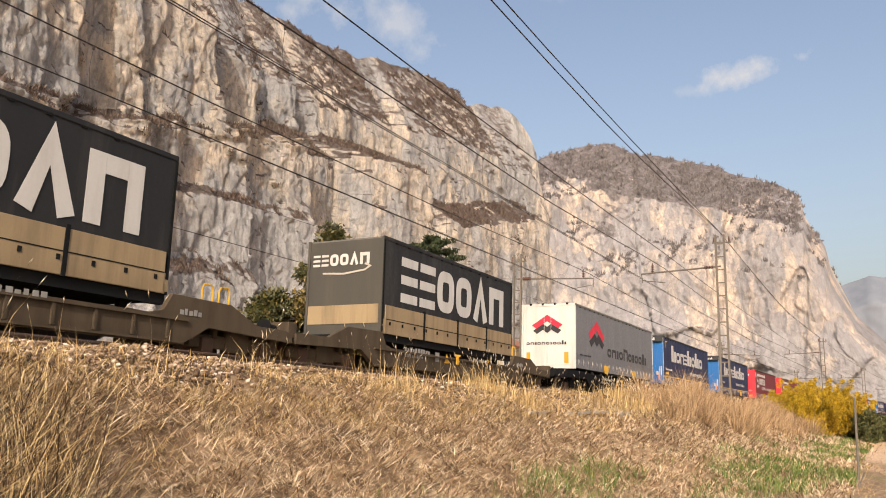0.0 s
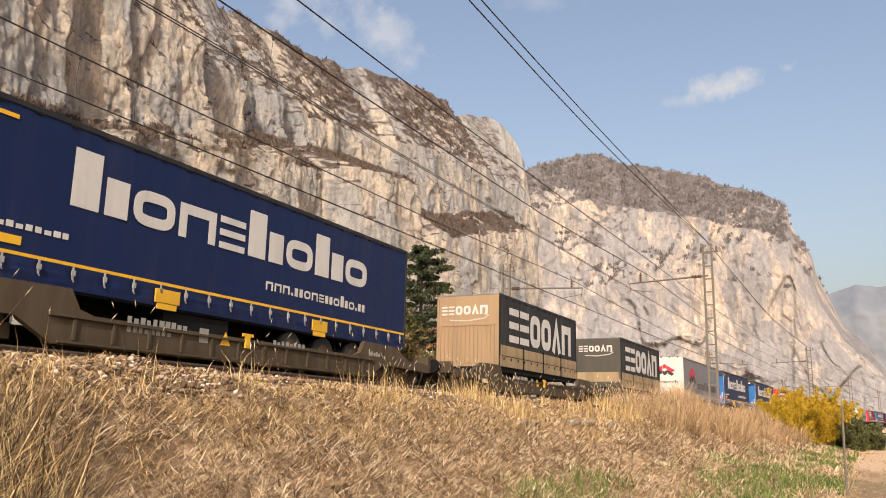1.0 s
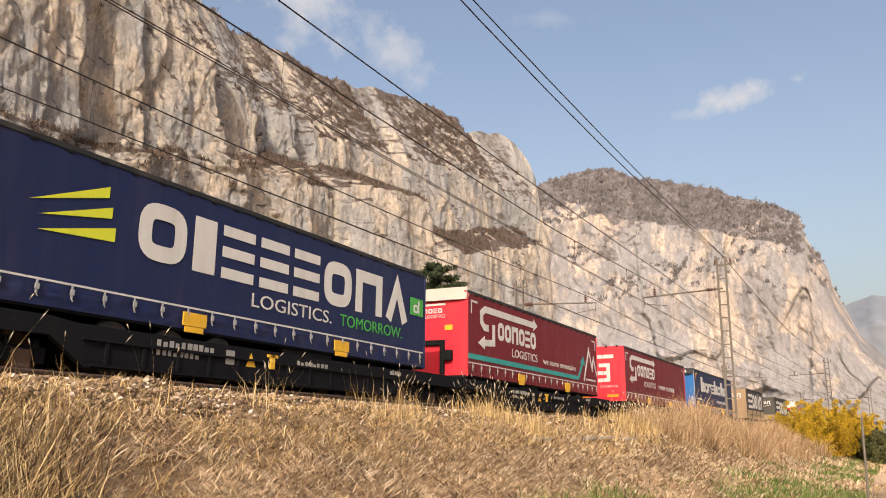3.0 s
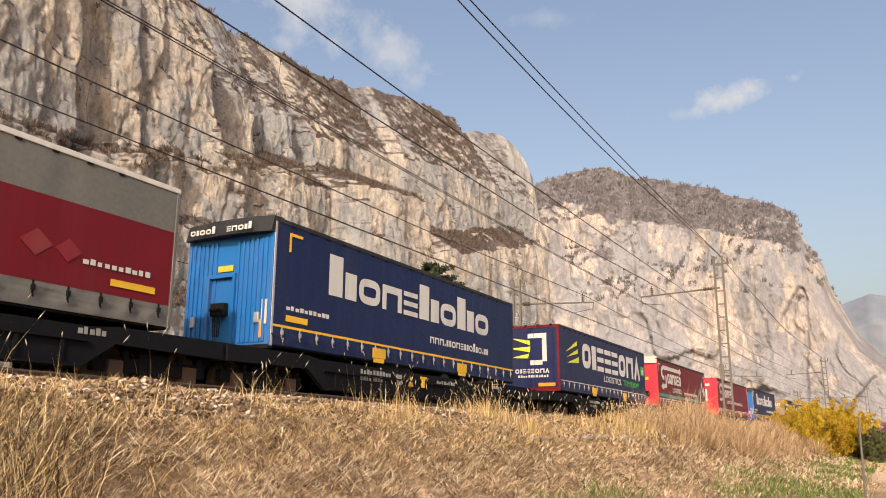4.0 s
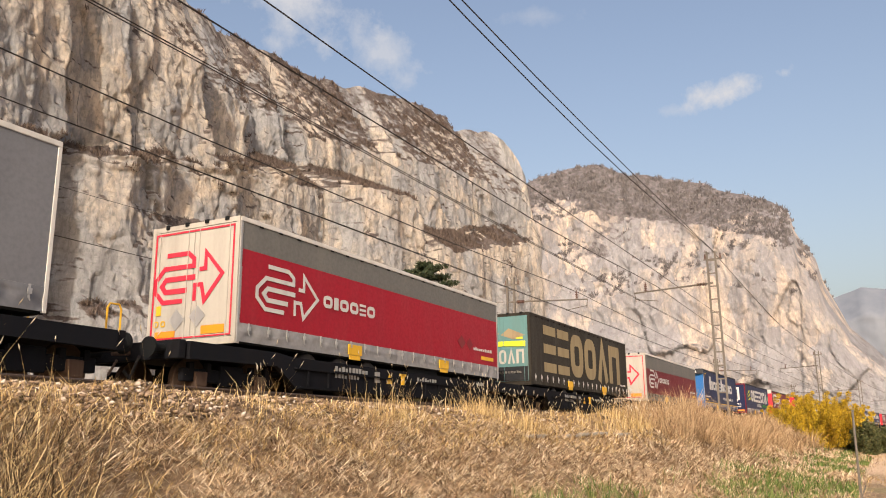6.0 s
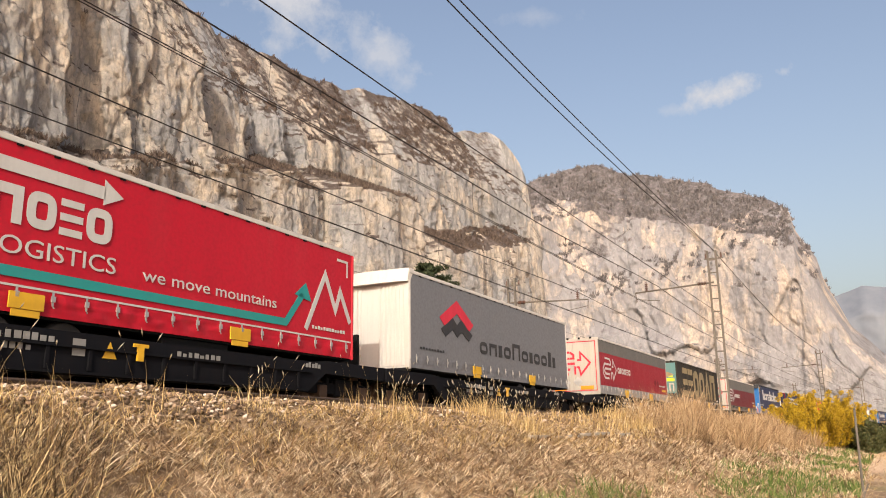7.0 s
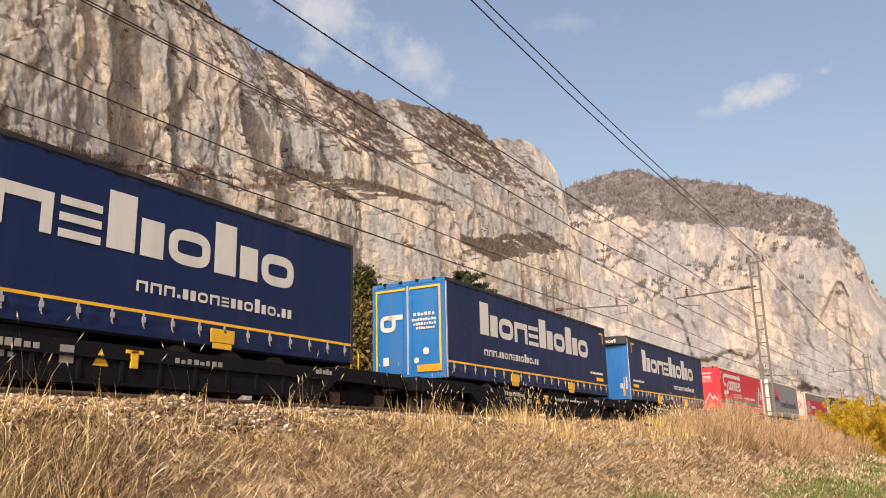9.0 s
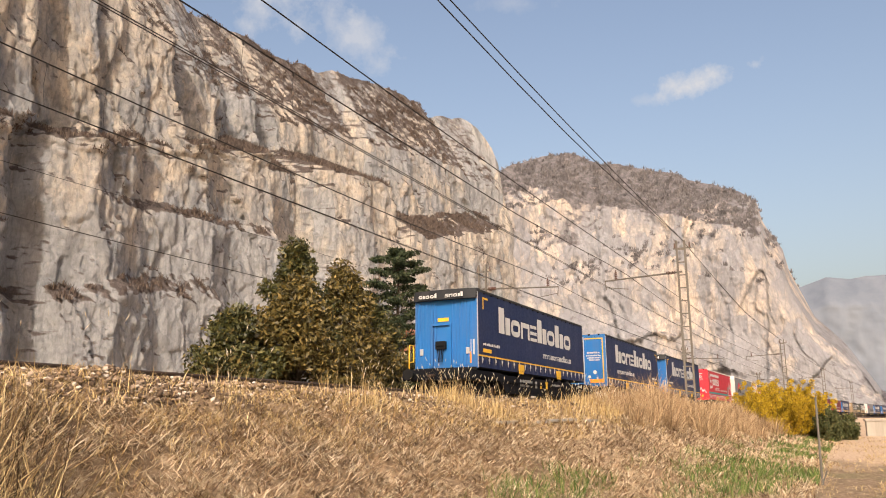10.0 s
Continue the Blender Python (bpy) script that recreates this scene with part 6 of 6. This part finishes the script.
BARE_WOOD = leaf_material("leafless woods", [(0.0, (0.075, 0.056, 0.048)), (0.6, (0.14, 0.11, 0.095)), (1.0, (0.21, 0.165, 0.125))], 0.9, 0.1)
# The same bare woods with haze mixed into their colour.
HAZED_WOOD = leaf_material("haze-greyed leafless woods", [(0.0, (0.13, 0.12, 0.122)), (0.6, (0.185, 0.17, 0.17)), (1.0, (0.24, 0.215, 0.205))], 0.9, 0.1)
hillside_woods("backdrop_cliff", 11000, 0.50, 60, 4.5, BARE_WOOD, "leafless brown woods on the cliff's rim and ledges")
hillside_woods("backdrop_mountain", 5200, 0.46, 300, 11.0, HAZED_WOOD, "leafless grey-brown woods on the far mountain's slopes")

# ---- the line: rails, sleepers, ballast ----
RAIL_SECTION = [(-0.075, -0.172), (0.075, -0.172), (0.075, -0.16), (0.012, -0.135), (0.012, -0.045), (0.036, -0.032), (0.036, -0.004), (0.030, 0.0), (-0.030, 0.0), (-0.036, -0.004), (-0.036, -0.032), (-0.012, -0.045), (-0.012, -0.135), (-0.075, -0.16)]


def rail_mesh(y0):
    xs = np.concatenate([[-250, -150], np.arange(-80, 130, 5), np.arange(130, 560, 20)])
    v = []
    for x in xs:
        for a, b in RAIL_SECTION:
            v.append(on_line(float(x), y0 + a, RAIL + b))
    n = len(RAIL_SECTION)
    f = [(i * n + j, (i + 1) * n + j, (i + 1) * n + (j + 1) % n, i * n + (j + 1) % n) for i in range(len(xs) - 1) for j in range(n)]
    return np_mesh("rail", v, f)


def sleeper_mesh():
    bm = boxes((-0.13, -1.2, -0.20, 0.13, 1.2, 0.0), bevel=0.02)
    return mesh_of("sleeper", bm)


def build_track(y0, label):
    root = tagged(new("railway_track"), label, "railway track", kind="structure")
    for d in (-0.752, 0.752):
        part("rail", rail_mesh(y0 + d), STEEL, root)
    me = sleeper_mesh()
    me.materials.append(CONCRETE)
    for k in range(150):
        x = -14 + k * 0.6
        s = part("sleeper", me, CONCRETE, root)
        p = on_line(x, y0, RAIL - 0.176)
        s.location = p
        s.rotation_euler = (0, 0, -KAPPA * x)


build_track(NEAR_Y, "rusty rails on concrete sleepers in brown ballast")
build_track(TRAIN_Y, "rails on concrete sleepers under the train")


def build_ballast():
    t = (1 + 5 ** 0.5) / 2
    ico = np.array([(-1, t, 0), (1, t, 0), (-1, -t, 0), (1, -t, 0), (0, -1, t), (0, 1, t), (0, -1, -t), (0, 1, -t), (t, 0, -1), (t, 0, 1), (-t, 0, -1), (-t, 0, 1)]) / 1.9
    fc = np.array([(0, 11, 5), (0, 5, 1), (0, 1, 7), (0, 7, 10), (0, 10, 11), (1, 5, 9), (5, 11, 4), (11, 10, 2), (10, 7, 6), (7, 1, 8), (3, 9, 4), (3, 4, 2), (3, 2, 6), (3, 6, 8), (3, 8, 9), (4, 9, 5), (2, 4, 11), (6, 2, 10), (8, 6, 7), (9, 8, 1)])
    n = 33000
    x = np.concatenate([3.0 * (90 / 3.0) ** RNG.uniform(0, 1, n - 3000), RNG.uniform(4, 40, 3000)])
    u = np.concatenate([5.55 + 1.95 * RNG.beta(1.4, 1.0, n - 3000), RNG.uniform(7.4, 14.4, 3000)])
    y = u - KAPPA * x * x / 2
    a = np.degrees(np.arctan2(y, x))
    keep = (a < 68) & (RNG.uniform(0, 1, n) < np.clip((u - 5.5) / 0.7, 0.05, 1))
    x, y, u = x[keep], y[keep], u[keep]
    n = len(x)
    z = ground_z(x, y) + np.where(u > 7.6, 0.0, RNG.uniform(-0.01, 0.05, n))
    s = RNG.uniform(0.018, 0.040, n) * np.where(RNG.uniform(0, 1, n) > 0.97, 1.5, 1.0)
    sq = RNG.uniform(0.4, 1.2, (n, 12, 1))
    ax = RNG.uniform(0.6, 1.4, (n, 1, 3)) * np.array([1, 1, 0.7])
    v = (ico[None] * sq * ax * s[:, None, None] + np.stack([x, y, z], 1)[:, None]).reshape(-1, 3)
    f = (np.arange(n)[:, None, None] * 12 + fc[None]).reshape(-1, 3)
    stuff("ballast", v, f, STONES, "brown crushed stone ballast with pale stones", "ballast")


build_ballast()


# ---- masts and wires ----
def lattice_mast(x, y0, top, arm_to, arm_z, label):
    """A mast of two channels with battens, and a cantilever over its track."""
    root = tagged(new("catenary_mast"), label, "mast", "masts of the line")
    b = on_line(x, y0, 0)
    base = RAIL + rise(x) - 0.35
    for d in (-0.19, 0.19):
        bm = bmesh.new()
        box(bm, b.x - 0.06, b.y + d - 0.045, base, b.x + 0.06, b.y + d + 0.045, top, 0.006)
        part("channel", bm, MAST, root)
    me = None
    for k in range(int((top - base) / 0.62)):
        z = base + 0.3 + 0.62 * k
        if me is None:
            me = mesh_of("batten", boxes((-0.05, -0.143, -0.03, -0.038, 0.143, 0.03)))
            me.materials.append(MAST)
        part("batten", me, MAST, root).location = (b.x, b.y, z)
    part("footing", boxes((b.x - 0.4, b.y - 0.4, base - 0.6, b.x + 0.4, b.y + 0.4, base + 0.06), bevel=0.03), CONCRETE, root)
    sgn = 1 if arm_to > y0 else -1
    e = on_line(x, arm_to, 0)
    arm = part("cantilever", rod(bmesh.new(), (b.x, b.y, arm_z), (e.x, e.y, arm_z - 0.18), 0.045, 0.035, 8), MAST, root)
    bm = bmesh.new()
    for k in range(6):
        rod(bm, (b.x, b.y + sgn * (0.35 + 0.07 * k), arm_z - 0.02), (b.x, b.y + sgn * (0.39 + 0.07 * k), arm_z - 0.02), 0.10, 0.07, 10)
    stuff_part("insulator", bm, INSULATOR, arm)
    bm = bmesh.new()
    for k in range(4):
        rod(bm, (e.x, e.y - sgn * 0.55, arm_z - 0.10 + 0.09 * k), (e.x, e.y - sgn * 0.55, arm_z - 0.05 + 0.09 * k), 0.085, 0.06, 10)
    rod(bm, (e.x, e.y - sgn * 0.55, arm_z - 0.14), (e.x, e.y - sgn * 0.55, arm_z + 0.34), 0.02)
    stuff_part("insulator", bm, INSULATOR, arm)
    bm = rod(bmesh.new(), (e.x, e.y, arm_z - 0.18), (e.x, e.y - sgn * 0.05, arm_z - 0.62), 0.02)
    rod(bm, (e.x, e.y - sgn * 0.03, arm_z - 0.50), (e.x, e.y - sgn * 1.15, arm_z - 0.66), 0.018)
    part("steady_arm", bm, MAST, root)
    part("top_bracket", boxes((b.x - 0.03, b.y - 0.5, top - 0.42, b.x + 0.03, b.y + 0.35, top - 0.36)), MAST, root)
    for d in (-0.42, 0.28):
        part("top_insulator", rod(bmesh.new(), (b.x, b.y + d, top - 0.36), (b.x, b.y + d, top - 0.12), 0.05, 0.03, 8), INSULATOR, root)
    return root


for x in (39.7, 95.0, 150.0, 206.0):
    lattice_mast(x, 6.0, 10.15 + rise(x), 9.75, 8.62 + rise(x), "steel lattice catenary mast with a long cantilever arm")
for x in (39.2, 94.0, 150.5):
    lattice_mast(x, 16.1, 9.75 + rise(x), 12.0, 8.45 + rise(x), "steel catenary mast standing behind the far track")


def wire(name, y, zs, r, label, x0=-45.0, x1=260.0, droppers=()):
    """A wire along the line; zs: heights over the eye's foot at given x."""
    root = tagged(new(name), label, "overhead wire", "wires over the line")
    xs = np.linspace(x0, x1, 80)
    bm = bmesh.new()
    pts = [on_line(float(x), y, float(np.interp(x, [q[0] for q in zs], [q[1] for q in zs])) - rise(float(x)) + GRADE * max(0.0, float(x) - 40)) for x in xs]
    for a, b in zip(pts, pts[1:]):
        rod(bm, a, b, r, n=5)
    stuff_part("strand", bm, WIRE, root)
    for x, length in droppers:
        p = on_line(x, y, float(np.interp(x, [q[0] for q in zs], [q[1] for q in zs])) - rise(x))
        bm = rod(bmesh.new(), p, p - Vector((0, 0, 0.07)), 0.022, n=6)
        rod(bm, p - Vector((0, 0, 0.05)), p - Vector((0.04, 0, length * 0.55)), 0.006, n=4)
        rod(bm, p - Vector((0.04, 0, length * 0.55)), p - Vector((-0.02, 0, length)), 0.006, n=4)
        part("dropper", bm, WIRE, root)


E_ = EYE
wire("messenger_wire", 8.7, [(0, E_ + 6.56), (25, E_ + 6.55), (39, E_ + 6.95), (67, E_ + 6.4), (95, E_ + 6.9), (300, E_ + 6.7)], 0.016, "dark carrying wire over the near track", droppers=((10.6, 0.78), (12.1, 0.78), (19.0, 0.78), (26.5, 0.8), (33.0, 0.95)))
wire("contact_wire", 8.66, [(0, E_ + 5.76), (300, E_ + 5.78)], 0.010, "thin paired contact wire over the near track")
wire("contact_wire", 8.76, [(0, E_ + 5.78), (300, E_ + 5.80)], 0.010, "thin paired contact wire over the near track")
wire("messenger_wire", 12.6, [(0, E_ + 6.66), (12, E_ + 6.56), (25, E_ + 6.66), (39, E_ + 6.95), (67, E_ + 6.4), (95, E_ + 6.9), (300, E_ + 6.7)], 0.016, "dark carrying wire over the far track", droppers=((9.8, 0.85), (11.2, 0.85), (17.5, 0.85), (24.5, 0.88), (31.0, 0.95)))
wire("contact_wire", 12.55, [(0, E_ + 5.66), (24, E_ + 5.80), (300, E_ + 5.80)], 0.011, "thin paired contact wire over the far track")
wire("contact_wire", 12.66, [(0, E_ + 5.72), (24, E_ + 5.82), (300, E_ + 5.82)], 0.011, "thin paired contact wire over the far track")
wire("feeder_wire", 8.7, [(0, E_ + 7.58), (17, E_ + 7.56), (39, E_ + 7.70), (300, E_ + 7.6)], 0.016, "dark feeder wire above the near track")
wire("feeder_wire", 5.95, [(0, E_ + 7.95), (13, E_ + 7.76), (19, E_ + 7.76), (25, E_ + 7.89), (39.5, E_ + 8.45), (66, E_ + 7.8), (95, E_ + 8.2), (300, E_ + 8.0)], 0.014, "dark feeder wire on the mast tops")
wire("feeder_wire", 6.05, [(0, E_ + 8.25), (14, E_ + 8.17), (19, E_ + 8.22), (26, E_ + 8.33), (39.5, E_ + 8.58), (66, E_ + 8.0), (95, E_ + 8.3), (300, E_ + 8.1)], 0.014, "dark feeder wire on the mast tops")
wire("power_line", 30.0, [(-45, E_ + 9.6), (22, E_ + 8.45), (45, E_ + 8.3), (260, E_ + 8.6)], 0.020, "thin power line behind the railway")
wire("power_line", 30.0, [(-45, E_ + 12.4), (22, E_ + 10.6), (45, E_ + 10.9), (260, E_ + 11)], 0.012, "thin power line behind the railway")


# ---- house, post, wall, trough ----
def house():
    root = tagged(new("house"), "small pale rendered house with a tiled gable roof", "house")
    root.location = (56.0, 26.6, 0.6)
    part("wall", boxes((-4.6, -3.0, -0.6, 4.6, 3.0, 5.7)), painted("cream render", (0.62, 0.54, 0.38), 0.9, 0, 0.3), root)
    tile = painted("roof tile", (0.30, 0.13, 0.075), 0.85, 0, 0.5)
    bm = bmesh.new()
    line = [(-3.5, 5.55), (0, 7.25), (3.5, 5.55), (3.5, 5.72), (0, 7.45), (-3.5, 5.72)]
    a, b = [bm.verts.new((-5.0, y, z)) for y, z in line], [bm.verts.new((5.0, y, z)) for y, z in line]
    for q in ((0, 1, 4, 5), (1, 2, 3, 4)):
        bm.faces.new([a[i] for i in q])
        bm.faces.new([b[i] for i in reversed(q)])
    for i in range(6):
        bm.faces.new((a[i], b[i], b[(i + 1) % 6], a[(i + 1) % 6]))
    bmesh.ops.recalc_face_normals(bm, faces=bm.faces)
    part("roof", bm, tile, root)
    for s in (-1, 1):
        bm = bmesh.new()
        g = [bm.verts.new((4.6 * s, y, z)) for y, z in ((-3.0, 5.7), (3.0, 5.7), (0, 7.2))]
        bm.faces.new(g)
        part("gable", bm, root.children[0].data.materials[0], root)
    c = part("chimney", boxes((1.9, -0.6, 6.2, 2.7, 0.2, 8.3), (1.75, -0.75, 8.32, 2.85, 0.35, 8.45)), WHITE_PAINT, root)
    part("chimney_cap", boxes((1.8, -0.7, 8.46, 2.8, 0.3, 8.75), bevel=0.06), tile, c)
    glass = painted("dark pane", (0.03, 0.035, 0.04), 0.15, 0, 0.05)
    for x in (-3.0, 0.2, 2.8):
        w = part("window", boxes((x, -3.06, 3.2, x + 1.0, -3.002, 4.6), bevel=0.02), WHITE_PAINT, root)
        part("pane", boxes((x + 0.1, -3.075, 3.3, x + 0.9, -3.062, 4.5)), glass, w)


house()


def post():
    root = tagged(new("marker_post"), "thin grey metal post standing in the field", "post")
    z = ground_at(21.6, 0.2)
    root.location = (21.6, 0.2, z - 0.3)
    root.rotation_euler = (radians(1.0), radians(-1.2), 0)
    part("pole", rod(bmesh.new(), (0, 0, 0), (0, 0, 2.3), 0.030, 0.026, 10), MAST, root)
    part("cap", rod(bmesh.new(), (0, 0, 2.3), (0, 0, 2.33), 0.034, 0.02, 10), MAST, root)
    bm = rod(bmesh.new(), (0.02, 0, 0.32), (0.16, -0.12, 0.62), 0.014, n=6)
    part("stay", bm, MAST, root)


post()


def low_wall():
    root = tagged(new("concrete_wall"), "pale concrete culvert wall below the line", "wall")
    root.location = (72.0, -3.4, -0.3)
    root.rotation_euler = (0, 0, radians(-78))
    part("face", boxes((-0.6, -0.2, 0.0, 6.0, 0.2, 1.45), bevel=0.02), CONCRETE, root)
    part("coping", boxes((-0.7, -0.28, 1.452, 6.1, 0.28, 1.60), bevel=0.02), CONCRETE, root)
    part("pier", boxes((1.8, -0.30, 0.0, 2.2, -0.202, 1.44)), CONCRETE, root)


low_wall()


def cable_trough():
    root = tagged(new("cable_trough"), "narrow concrete cable trough lids along the bank", "cable trough")
    me = mesh_of("lid", boxes((-0.48, -0.09, -0.05, 0.48, 0.09, 0.012), bevel=0.01))
    me.materials.append(CONCRETE)
    for k in range(7):
        x = 14.2 + k * 0.98
        p = Vector((x, 5.35 - bend(x), ground_at(x, 5.35 - bend(x)) + 0.03))
        o = part("lid", me, CONCRETE, root)
        o.location = p


cable_trough()

motions()
